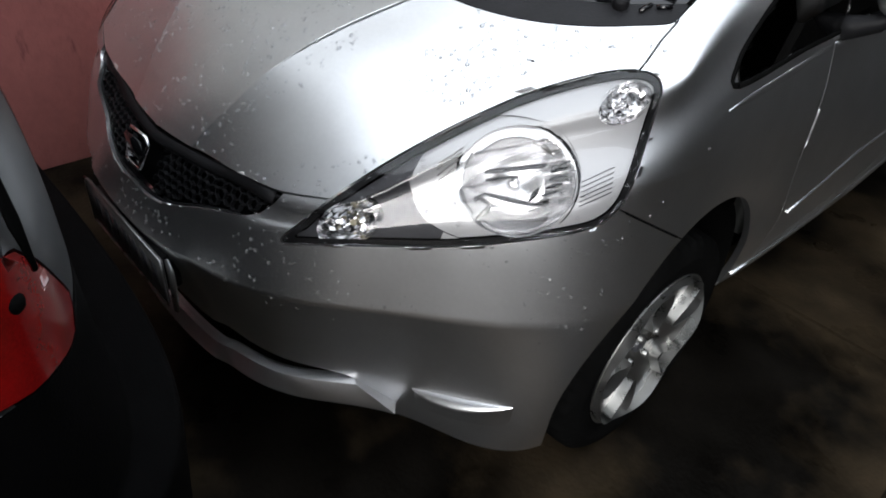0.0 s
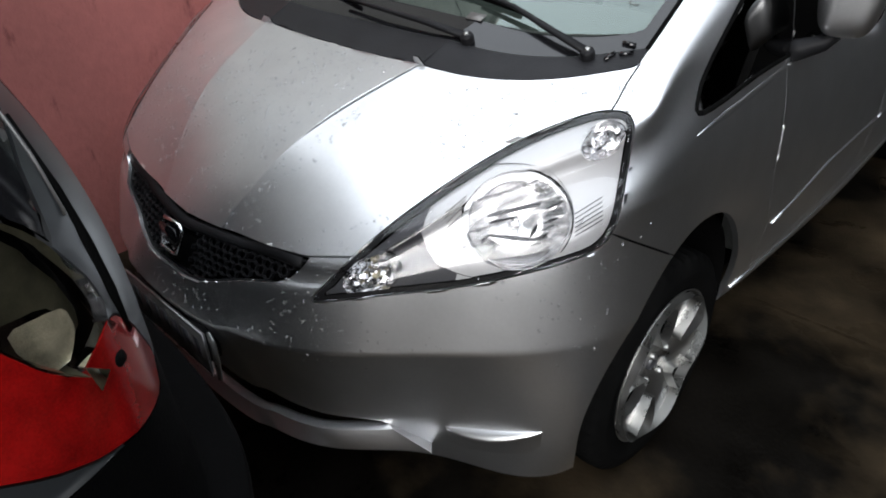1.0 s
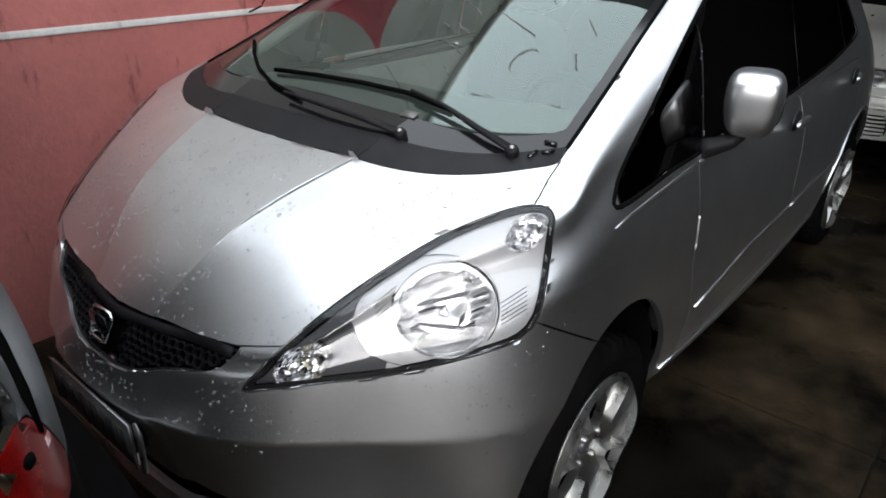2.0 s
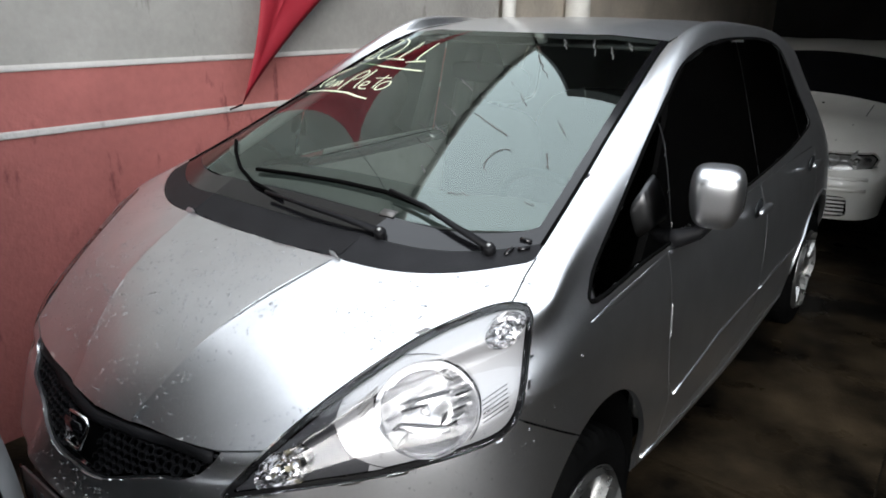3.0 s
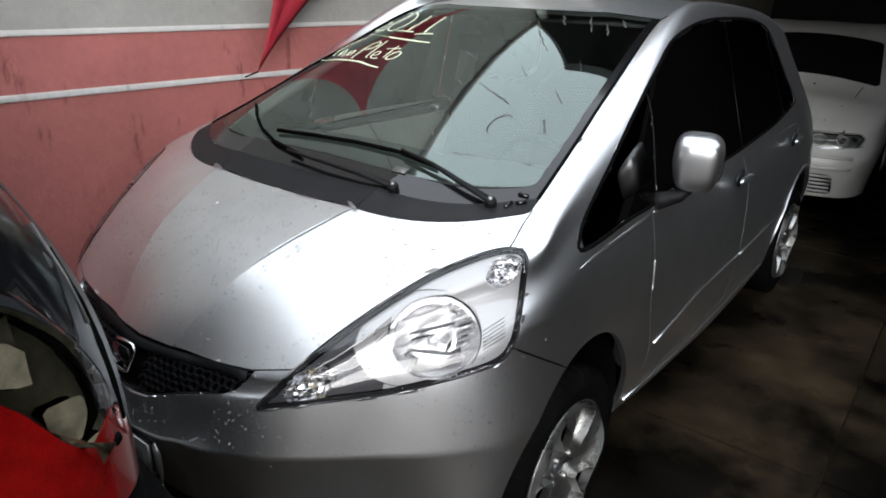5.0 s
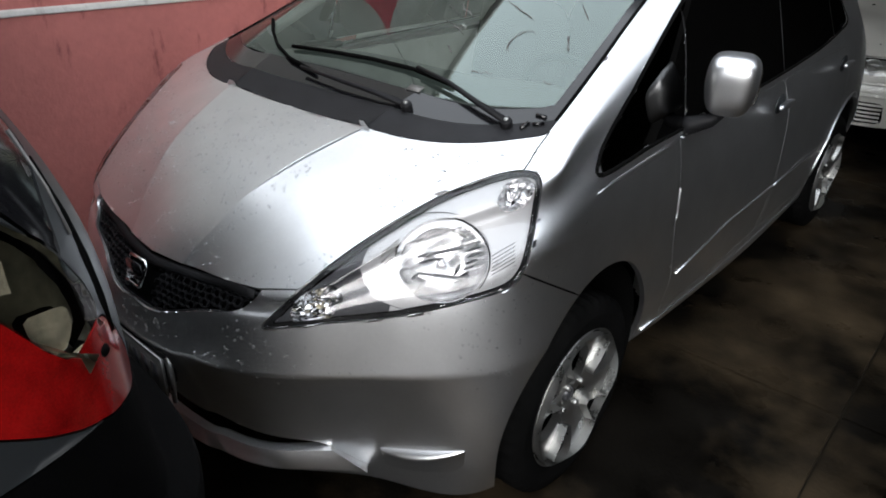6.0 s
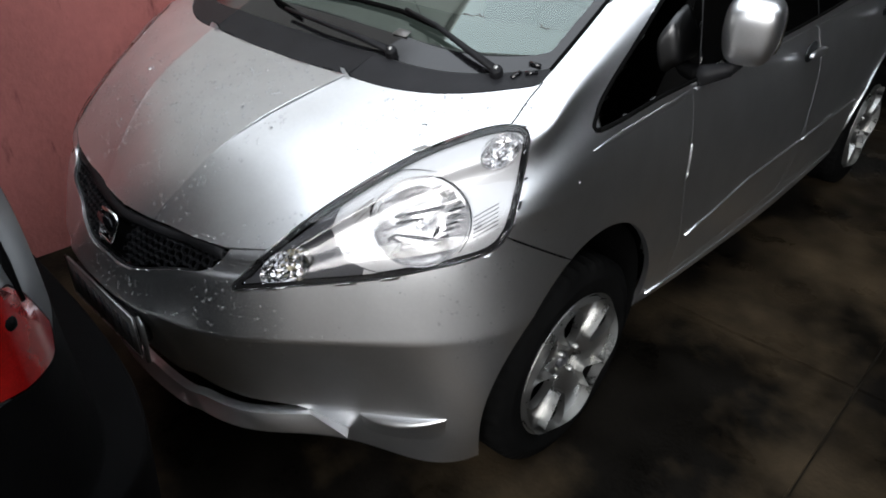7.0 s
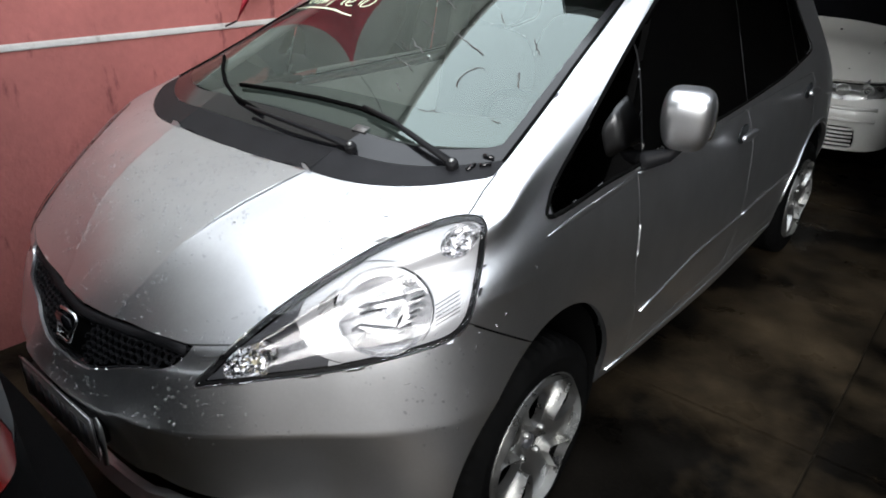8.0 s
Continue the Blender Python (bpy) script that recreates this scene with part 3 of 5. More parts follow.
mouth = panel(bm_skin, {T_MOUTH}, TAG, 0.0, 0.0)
# a black sheet set back 5 cm stands for the shaded opening
obj("lower_intake", offset_copy(mouth, 0.05), M_DARK, car, "black sheet for the shade in the lower air intake")
mouth.free()
for i in range(3):
    pts = [front_point(x, 0.303 + 0.016 * i) for x in np.linspace(-0.33, 0.33, 17)]
    obj("intake_slat", strip([h - n * 0.042 for h, n in pts], 0.006, 0.010, [n for h, n in pts]), M_RUBBER, car)

# emblem: a plain chrome frame on a dark block
emblem = obj("emblem", box_bm(-0.032, 0.036, 0.035, 0.045, 0.672, 0.728, 0.004), M_BLACK, car, "chrome-framed badge")
ring = [(0.05 * sx * (0.62 if sz < 0 else 0.8), 0.032 + (0.022 if sz > 0 else 0), 0.70 + 0.031 * sz) for sx, sz in ((-1, -1), (-1, .6), (-.8, 1), (.8, 1), (1, .6), (1, -1), (.6, -1.12), (-.6, -1.12), (-1, -1))]
obj("badge_frame", tube(ring, 0.0042, 8), M_CHROME, emblem, "chrome badge frame")
obj("badge_bar", tube([(-0.02, 0.035, 0.674), (-0.014, 0.042, 0.70), (0.014, 0.042, 0.70), (0.02, 0.035, 0.674)], 0.004, 8), M_CHROME, emblem)

# number plate, its writing left as plain bars
plate = obj("number_plate", box_bm(-0.195, 0.178, -0.016, -0.009, 0.437, 0.551, 0.003), M_PLATE, car, "grey number plate")
obj("plate_holder", box_bm(-0.165, 0.150, -0.008, 0.03, 0.447, 0.541, 0.003), M_PLASTIC, car, "black plate holder")
obj("plate_edge", tube([(-0.196, -0.016, 0.436), (0.179, -0.016, 0.436), (0.179, -0.016, 0.552), (-0.196, -0.016, 0.552), (-0.196, -0.016, 0.436)], 0.0025, 6), M_ALLOY, plate, "worn metal plate edge")
obj("plate_bracket", strip([(0.185, -0.004, 0.556), (0.198, -0.006, 0.535), (0.203, -0.008, 0.49), (0.203, -0.010, 0.436)], [0.010, 0.020, 0.020, 0.012], 0.004, [(0.35, -0.94, 0)] * 4), M_ALLOY, plate, "bent bare metal bracket")
for k, x in enumerate(np.linspace(-0.15, 0.135, 7)):
    obj("plate_bar", box_bm(x - 0.015, x + 0.015, -0.0168, -0.0158, 0.462, 0.522), M_LAMP_GREY, plate)

# lip under the intake, ending in a corner, and the ledge beside it
lip = bmesh.new()
rows = []
for t in np.linspace(-1, 1, 49):
    row = []
    for half, z, out in ((.474, .284, -.010), (.482, .279, .004), (.548, .246, .030), (.552, .241, .030), (.548, .235, .022), (.538, .226, -.008)):
        x = t * half
        h, n = front_point(x, z + (0.028 if z > 0.27 else 0.014) * t * t)
        flat = Vector((n.x, n.y, 0)).normalized()
        row.append(lip.verts.new(h + flat * (out + (0.010 * t * t if out > 0 else 0))))
    rows.append(row)
for a, b in zip(rows, rows[1:]):
    for k in range(5):
        lip.faces.new((a[k], b[k], b[k + 1], a[k + 1]))
lip.faces.new(rows[0][::-1])
lip.faces.new(rows[-1])
bmesh.ops.recalc_face_normals(lip, faces=lip.faces[:])
for e in lip.edges:
    if len(e.link_faces) == 2 and e.calc_face_angle() > 0.6:
        e.smooth = False
obj("bumper_lip", lip, M_PAINT, bumper)
for s in (1, -1):
    led = bmesh.new()
    rows = []
    for t in np.linspace(0, 1, 21):
        w = math.sin(math.pi * t ** 0.85) ** 0.8
        x, top, row = 0.575 + 0.200 * t, 0.318 + 0.046 * t, []
        for z, out in ((top, -.003), (top - .004 * w, .007 * w - .002), (top - .013 * w, .020 * w - .002), (top - .021 * w, .0225 * w - .002), (top - .030 * w, .016 * w - .002), (top - .046, .012 * w - .002), (top - .07, .006 * w - .003), (top - .09, -.004)):
            h, n = front_point(s * x, z)
            flat = Vector((n.x, n.y, 0)).normalized()
            row.append(led.verts.new(h + flat * out))
        rows.append(row)
    for a, b in zip(rows, rows[1:]):
        for k in range(7):
            led.faces.new((a[k], b[k], b[k + 1], a[k + 1]) if s > 0 else (a[k], a[k + 1], b[k + 1], b[k]))
    obj("bumper_ledge", led, M_PAINT, bumper)

# ---- headlights ----
def lamp_uv(p):
    return float(np.dot(p, LU)), float(np.dot(p, LV))


def lamp_place(u, v, depth):
    """The point of the lamp's skin at (u, v) in its own plane, sunk by depth, and the normal."""
    start = Vector(LU) * u + Vector(LV) * v + Vector(LN) * 3
    hit, n, _, _ = TREE.ray_cast(start, -Vector(LN))
    return hit - n * depth, n


BOWL_UV = lamp_uv((0.690, 0.390, 0.853))
RING_UV = (BOWL_UV[0] - 0.034, BOWL_UV[1] - 0.004)
SIG_UV = lamp_uv((0.490, 0.205, 0.738))
TOP_UV = lamp_uv((0.722, 0.595, 0.952))


def turned(q, centre, angle, a, b):
    w = q - np.array(centre)
    c, s = math.cos(angle), math.sin(angle)
    return np.hypot((w[:, 0] * c + w[:, 1] * s) / a, (w[:, 1] * c - w[:, 0] * s) / b)


def headlight(tag, sign):
    top = tagged(new("headlight"), "")
    top.parent = car
    flip = np.array([sign, 1, 1])
    inner = panel(bm_skin, {tag}, TAG, 0.001, 0.0)
    lay = inner.faces.layers.int["tag"]

    def uv(co):
        q = co * flip
        return np.stack([q @ LU, q @ LV], 1)

    # zones on a bezel that lies 12 mm under the lens
    cut(inner, lambda co, no: sdf(LAMP, uv(co)) + 0.011, 101, lay, (tag,))
    cut(inner, lambda co, no: (turned(uv(co), RING_UV, radians(14), 0.142, 0.108) - 1) * 0.12, 102, lay, (101,))
    cut(inner, lambda co, no: (turned(uv(co), BOWL_UV, radians(12), 0.100, 0.093) - 1) * 0.1, 103, lay, (102,))
    cut(inner, lambda co, no: (turned(uv(co), SIG_UV, radians(25), 0.062, 0.037) - 1) * 0.04, 104, lay, (101,))
    cut(inner, lambda co, no: (turned(uv(co), TOP_UV, radians(35), 0.049, 0.031) - 1) * 0.04, 105, lay, (101,))
    cut(inner, lambda co, no: (uv(co) - np.array(BOWL_UV)) @ np.array([1.0, -0.25]) + 0.085, 106, lay, (101,))
    lens = obj("lens", panel(bm_skin, {tag}, TAG, 0.003, 0.0), M_LENS, top, "clear plastic lens with rain drops")
    lens.visible_shadow = False
    for tags, name, material, depth, label in (({tag}, "gasket", M_PLASTIC, 0.002, "black lamp edge"), ({101}, "bezel", M_LAMP_SILVER, 0.008, "satin silver bezel"),
                                               ({106}, "inner_panel", M_LAMP_GREY, 0.010, "dark grey inner panel"), ({102}, "bowl_ring", M_LAMP_SILVER, 0.012, "bright bowl surround")):
        piece = panel(inner, tags, lay, 0.0, 0.0)
        obj(name, offset_copy(piece, depth), material, top, label)
        piece.free()
    # bowls, facing along the lamp's normal
    for (cu, cv), a, b, ang, deep, name in ((BOWL_UV, 0.101, 0.094, 12, 0.046, "reflector_bowl"), (SIG_UV, 0.063, 0.038, 25, 0.03, "signal_bowl"), (TOP_UV, 0.050, 0.032, 35, 0.022, "side_bowl")):
        c, n = lamp_place(cu, cv, 0.012)
        u, v = Vector(LU), Vector(LV)
        u = (u - n * u.dot(n)).normalized()
        v = n.cross(u)
        main = name == "reflector_bowl"
        steps, seg = (36, 128) if main else (7, 22)
        bm = bmesh.new()
        rings = []
        for i in range(steps + 1):
            r = 1 - i / steps
            row = []
            for k in range(seg):
                th = 2 * math.pi * (k + (0 if main else 0.5 * (i % 2))) / seg
                x, y = r * math.cos(th), r * math.sin(th)
                if main:
                    # three stepped fields, flutes along the outer side, a dished rim
                    d = deep * (1 - r * r)
                    d -= 0.011 * (y - 0.10 - 0.16 * x > 0) + 0.008 * (y - 0.62 - 0.1 * x > 0) - 0.006 * (y + 0.38 + 0.25 * x * x < 0)
                    if x > 0.50 and r < 0.96:
                        d += 0.005 * abs(math.sin(15 * y))
                    d = max(d, 0) * min(1, (1 - r) / 0.10)
                else:
                    d = deep * (1 - r * r) * (1 + (0.16 if (k // 2 + i) % 2 and 0.15 < r < 0.95 else 0))
                ca, sa = math.cos(radians(ang)), math.sin(radians(ang))
                p = c + u * (a * x * ca - b * y * sa) + v * (a * x * sa + b * y * ca) - n * d
                row.append(bm.verts.new((p.x * sign, p.y, p.z)))
            rings.append(row)
        for r0, r1 in zip(rings, rings[1:]):
            for k in range(seg):
                bm.faces.new((r0[k], r0[(k + 1) % seg], r1[(k + 1) % seg], r1[k]))
        bmesh.ops.recalc_face_normals(bm, faces=bm.faces[:])
        bowl = obj(name, bm, M_BOWL if main else M_REFLECTOR, top, "bright stepped reflector" if main else "faceted chrome reflector", smooth=False)
        tip = c - n * deep * 0.95
        cap = tip + n * deep * 0.75

        def flat_bar(line, width, lift, material, part_name, owner, label=""):
            pts = [c + u * du + v * dv - n * lift for du, dv in line]
            obj(part_name, strip([(p.x * sign, p.y, p.z) for p in pts], width, 0.003, [(n.x * sign, n.y, n.z)] * len(pts)), material, owner, label)

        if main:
            # grey and black bars stand for dark reflections in the bowl's steps and flutes
            flat_bar([(-.074, .006), (-.040, .014), (.0, .022), (.040, .032), (.072, .038)], [.004, .008, .008, .010, .005], .024, M_LAMP_GREY, "step_reflection", bowl, "grey bar for the dark reflection along a step")
            flat_bar([(-.080, -.010), (-.040, .000), (.004, .010)], [.003, .007, .004], .026, M_PLASTIC, "step_reflection", bowl, "dark bar for the reflection under a step edge")
            flat_bar([(-.074, -.064), (-.066, -.038), (-.050, -.026), (-.010, -.031), (.035, -.036), (.060, -.031)], [.006, .010, .006, .009, .008, .004], .022, M_LAMP_GREY, "step_reflection", bowl, "grey arched bar for the dark reflection of the lower step")
            flat_bar([(-.060, -.070), (-.046, -.058), (-.038, -.044)], [.004, .012, .004], .014, M_ALLOY, "step_reflection", bowl)
            flat_bar([(-.040, .070), (.0, .074), (.036, .066), (.058, .050)], [.003, .007, .009, .005], .012, M_ALLOY, "step_reflection", bowl, "grey bar for the dark reflection of the upper step")
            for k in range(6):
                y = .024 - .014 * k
                flat_bar([(.056 - .0012 * k * k, y - .002), (.068 - .001 * k * k, y + .003), (.084 - .0016 * k * k, y + .008)], [.003, .0075, .004], .012, M_LAMP_GREY if k % 2 else M_PLASTIC, "flute_reflection", bowl)
            flat_bar([(.026, -.032), (.034, -.018), (.040, -.006)], [.003, .010, .003], .018, M_PLASTIC, "flute_reflection", bowl)
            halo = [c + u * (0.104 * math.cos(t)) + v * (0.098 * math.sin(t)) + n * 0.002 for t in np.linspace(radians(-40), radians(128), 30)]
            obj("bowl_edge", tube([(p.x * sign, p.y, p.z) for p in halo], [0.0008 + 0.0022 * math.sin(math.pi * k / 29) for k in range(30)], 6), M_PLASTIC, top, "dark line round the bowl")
        obj("bulb", tube([(q.x * sign, q.y, q.z) for q in (tip, tip + n * deep * .4, cap)], [0.007, 0.009, 0.004] if main else [0.004, 0.006, 0.003], 10), M_CHROME if main or name == "side_bowl" else M_AMBER, bowl, "" if main else "pale amber bulb")
    # ribs moulded on the bezel
    for (du, dv), count, half, material in (((0.134, 0.024), 6, 0.026, M_LAMP_GREY), ((-0.112, 0.030), 5, 0.018, M_ALLOY)):
        for k in range(count):
            pts, ns = [], []
            for t in np.linspace(-1, 1, 5):
                p, n = lamp_place(BOWL_UV[0] + du + half * t, BOWL_UV[1] + dv - 0.0085 * k + 0.015 * t, 0.0085)
                pts.append((p.x * sign, p.y, p.z))
                ns.append((n.x * sign, n.y, n.z))
            obj("rib", strip(pts, 0.0022, 0.002, ns), material, top)
    inner.free()


headlight(T_LAMP_L, 1)
headlight(T_LAMP_R, -1)


# ---- wheels ----
def wheel(m, parent):
    w = new("wheel")
    w.parent = parent
    n = 144

    def tread(k, i):
        return -0.008 if (4 <= i <= 14 and k % 3 == 0 and i != 9) else 0.0

    prof = [(0.205, -0.085), (0.222, -0.092), (0.25, -0.096), (0.275, -0.092), (0.290, -0.083), (0.297, -0.075), (0.300, -0.05), (0.301, -0.026), (0.296, -0.022), (0.301, 0.0), (0.296, 0.022), (0.301, 0.026), (0.300, 0.05),
            (0.297, 0.075), (0.290, 0.083), (0.275, 0.092), (0.262, 0.0935), (0.258, 0.0965), (0.25, 0.096), (0.222, 0.092), (0.205, 0.085)]
    obj("tyre", revolve(prof, m, n, tread), M_RUBBER, w, "worn black tyre")
    obj("rim", revolve([(0.208, 0.088), (0.210, 0.091), (0.207, 0.092), (0.203, 0.086), (0.199, 0.074)], m, n), M_ALLOY, w, "silver alloy rim")
    obj("rim_barrel", revolve([(0.199, 0.074), (0.190, 0.0), (0.18, -0.07), (0.2, -0.085)], m, 64), M_RUBBER, w, "black rim barrel")
    obj("brake_disc", revolve([(0.13, -0.03), (0.13, -0.02), (0.06, -0.02), (0.0, -0.015)], m, 40), M_DARK, w, "brake disc, blackened for the shade behind the spokes")
    # face with five openings
    bm = bmesh.new()
    lay = bm.faces.layers.int.new("tag")
    rings, seg = [], 120
    for r in np.linspace(0.0, 0.199, 26):
        h = 0.058 + 0.024 * math.sin(min(r / 0.199, 1) * math.pi * 0.62) - (0.008 if r < 0.03 else 0)
        row = []
        for k in range(seg):
            th = 2 * math.pi * k / seg
            crown = 0.006 * math.cos(5 * th) * min(r / 0.12, 1)
            row.append(bm.verts.new((r * math.cos(th), r * math.sin(th), h + crown)))
        rings.append(row)
    for r0, r1 in zip(rings, rings[1:]):
        for k in range(seg):
            bm.faces.new((r0[k], r0[(k + 1) % seg], r1[(k + 1) % seg], r1[k]))
    bmesh.ops.remove_doubles(bm, verts=bm.verts[:], dist=1e-5)
    bm.normal_update()

    def hole(co, no):
        r, th = np.hypot(co[:, 0], co[:, 1]), np.arctan2(co[:, 1], co[:, 0])
        a = (th + math.pi / 5) % (2 * math.pi / 5) - math.pi / 5
        a = np.abs(np.abs(a) - math.pi / 5)
        half = np.interp(r, [0.082, 0.10, 0.13, 0.17, 0.190], [0.010, 0.022, 0.034, 0.046, 0.042])
        return np.maximum.reduce([np.abs(a * r) - half, 0.086 - r, r - 0.189])
    cut(bm, hole, 1, lay)
    face = panel(bm, {0}, lay, 0.0, 0.026)
    if face.faces and sum(f.normal.z for f in face.faces) < 0:
        bmesh.ops.reverse_faces(face, faces=face.faces[:])
    face.transform(m)
    obj("spokes", face, M_ALLOY, w, "five broad silver spokes")
    bm.free()
    for k in range(4):
        a = radians(90 * k + 20)
        obj("lug_nut", revolve([(0.0, 0.085), (0.006, 0.084), (0.0095, 0.078), (0.0105, 0.06)], m @ pose(0.05 * math.cos(a), 0.05 * math.sin(a), 0), 12), M_ALLOY, w)
    obj("hub_cap", revolve([(0.0, 0.074), (0.016, 0.073), (0.022, 0.069), (0.024, 0.056)], m, 32), M_LAMP_GREY, w, "grey hub cap")
    return w


for y in (0.825, 3.32):
    for s in (1, -1):
        wheel(pose(s * 0.735, y, 0.301, 0, 90 * s, 0) @ pose(0, 0, 0, 0, 0, 14), car)
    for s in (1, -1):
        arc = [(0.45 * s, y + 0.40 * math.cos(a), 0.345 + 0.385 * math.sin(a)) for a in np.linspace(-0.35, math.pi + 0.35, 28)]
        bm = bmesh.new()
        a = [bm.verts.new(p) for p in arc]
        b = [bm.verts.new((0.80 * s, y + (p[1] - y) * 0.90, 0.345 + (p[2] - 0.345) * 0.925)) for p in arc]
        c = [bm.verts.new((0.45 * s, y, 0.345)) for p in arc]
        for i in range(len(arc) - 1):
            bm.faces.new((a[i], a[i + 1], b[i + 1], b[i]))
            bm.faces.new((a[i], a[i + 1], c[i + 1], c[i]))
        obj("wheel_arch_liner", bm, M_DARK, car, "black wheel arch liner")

# ---- mirrors, handles, wipers, aerials of the silver car ----
for s in (1, -1):
    shell = blob((0.071, 0.078, 0.086), pose(0, 0, 0), 3.6, 40, 26)
    for v in shell.verts:
        if v.co.y > 0.012:
            v.co.y = 0.012
        v.co.x *= 1 - 0.16 * (v.co.z < 0) * abs(v.co.z) / 0.09
    shell.transform(pose(s * 0.868, 1.41, 1.092, 6, 0, 16 * s))
    mir = obj("wing_mirror", shell, M_PAINT, car, "silver wing mirror")
    glass_bm = blob((0.066, 0.004, 0.074), pose(s * 0.872, 1.426, 1.092, 6, 0, 16 * s), 4)
    obj("mirror_glass", glass_bm, M_CHROME, mir, "mirror glass")
    arm = tube([(s * 0.775, 1.34, 0.962), (s * 0.80, 1.35, 0.970), (s * 0.84, 1.38, 0.985), (s * 0.86, 1.39, 1.01)], [0.03, 0.026, 0.02, 0.018], 12)
    obj("mirror_arm", arm, M_PLASTIC, mir, "black mirror arm")
    foot = box_bm(min(s * .755, s * .785), max(s * .755, s * .785), 1.20, 1.40, 0.955, 0.980, 0.008)
    obj("mirror_foot", foot, M_PLASTIC, mir, "black mirror foot")
    for n, y in (("front_door", 2.115), ("rear_door", 2.98)):
        bar = blob((0.012, 0.075, 0.014), pose(s * 0.852, y, 0.895 if n == "front_door" else 0.92), 3, 20, 12)
        h = obj("door_handle", bar, M_PAINT, doors[n, s], "silver door handle")
        # flat dark blob in place of the shaded hollow behind the handle
        cup = blob((0.006, 0.052, 0.036), pose(s * 0.828, y - 0.005, 0.895 if n == "front_door" else 0.92), 2, 20, 12)
        obj("handle_recess_shade", cup, M_GREY, doors[n, s], "dark blob for the shade in the handle recess")

for s in (1, -1):
    for n, y0, y1 in (("front_door", 1.36, 2.235), ("rear_door", 2.25, 2.86)):
        pts = []
        for y in np.linspace(y0, y1, 14):
            hit, nn, _, _ = TREE.ray_cast(Vector((s * 2, y, np.interp(y, [1.36, 1.75, 2.9], [.488, .535, .552]))), Vector((-s, 0, 0)))
            pts.append((hit, nn))
        obj("door_ridge", strip([p - q * 0.001 for p, q in pts], [0.004] + [0.014] * 13, 0.0055, [q for p, q in pts]), M_PAINT, doors[n, s])
    pts = []
    for y in np.linspace(1.24, 2.92, 16):
        hit, nn, _, _ = TREE.ray_cast(Vector((s * 2, y, np.interp(y, [1.2, 1.75, 2.9], [.318, .29, .285]))), Vector((-s, 0, 0)))
        pts.append((hit, nn))
    obj("sill_edge", strip([p - q * 0.001 for p, q in pts], 0.014, 0.006, [q for p, q in pts]), M_PAINT, car)

for s in (1, -1):
    pts = []
    for y, z in ((0.80, 0.920), (0.84, 0.922), (0.88, 0.924), (0.95, 0.926), (1.05, 0.928), (1.18, 0.931), (1.285, 0.937)):
        hit, nn, _, _ = TREE.ray_cast(Vector((s * 2, y, z)), Vector((-s, 0, 0)))
        pts.append((hit, nn))
    obj("shoulder_ridge", strip([p - q * 0.001 for p, q in pts], [0.002, 0.008, 0.016, 0.020, 0.020, 0.018, 0.014], 0.0018, [q for p, q in pts]), M_PAINT, car)
    pts = []
    for z in np.linspace(0.66, 0.94, 9):
        hit, nn, _, _ = TREE.ray_cast(Vector((s * 2, 1.292, z)), Vector((-s, 0, 0)))
        pts.append((hit, nn))
    obj("door_edge", strip([p - q * 0.001 for p, q in pts], [0.001] + [0.0024] * 8, 0.0008, [q for p, q in pts]), M_PAINT, car)

WIPERS = ((((0.593, 0.722), (0.497, 0.735), (0.379, 0.757), (0.261, 0.772)), ((-0.25, 0.752), (-0.08, 0.764), (0.082, 0.772), (0.24, 0.774), (0.385, 0.765))),
          (((0.335, 0.648), (0.215, 0.650), (0.06, 0.656), (-0.10, 0.668)), ((-0.545, 0.90), (-0.44, 0.82), (-0.33, 0.752), (-0.20, 0.700), (-0.05, 0.672))))
for arm_xy, blade_xy in WIPERS:
    wip = new("wiper")
    wip.parent = car
    pts = [on_skin(x, y, h) for (x, y), h in zip(arm_xy, (0.012, 0.017, 0.020, 0.018))]
    obj("wiper_arm", strip([p for p, n in pts], [0.022, 0.017, 0.012, 0.009], 0.006, [n for p, n in pts]), M_PLASTIC, wip, "black wiper arm")
    pts = [on_skin(x, y, 0.005) for x, y in blade_xy]
    obj("wiper_blade", strip([p for p, n in pts], 0.010, 0.009, [n for p, n in pts]), M_RUBBER, wip, "black rubber wiper blade")
    p, n = on_skin(*arm_xy[0], 0.0)
    q = n.to_track_quat("Z", "Y").to_matrix().to_4x4()
    obj("wiper_pivot", revolve([(0.015, 0.0), (0.015, 0.012), (0.012, 0.018), (0.0, 0.019)], Matrix.Translation(p) @ q, 24), M_PLASTIC, wip)
    obj("pivot_nut", revolve([(0.006, 0.017), (0.006, 0.021), (0.004, 0.0225), (0.0, 0.0225)], Matrix.Translation(p) @ q, 6 if arm_xy[0][0] < .5 else 20), M_ALLOY, wip, "bare metal nut")
# slots and clips in the cowl
for x, y, ang in ((0.655, 0.765, 20), (0.645, 0.79, -15), (0.632, 0.742, 60)):
    p, n = on_skin(x, y, 0.003)
    obj("cowl_clip", box_bm(-0.014, 0.014, -0.004, 0.004, -0.003, 0.003, 0.001), M_BLACK, car).matrix_world = Matrix.Translation(p) @ n.to_track_quat("Z", "Y").to_matrix().to_4x4() @ pose(0, 0, 0, 0, 0, ang)
obj("label_sticker", box_bm(-0.022, 0.022, -0.012, 0.012, -0.0008, 0.0008), M_PLATE, car, "pale sticker").matrix_world = Matrix.Translation(on_skin(0.30, 0.715, 0.002)[0]) @ on_skin(0.30, 0.715)[1].to_track_quat("Z", "Y").to_matrix().to_4x4()

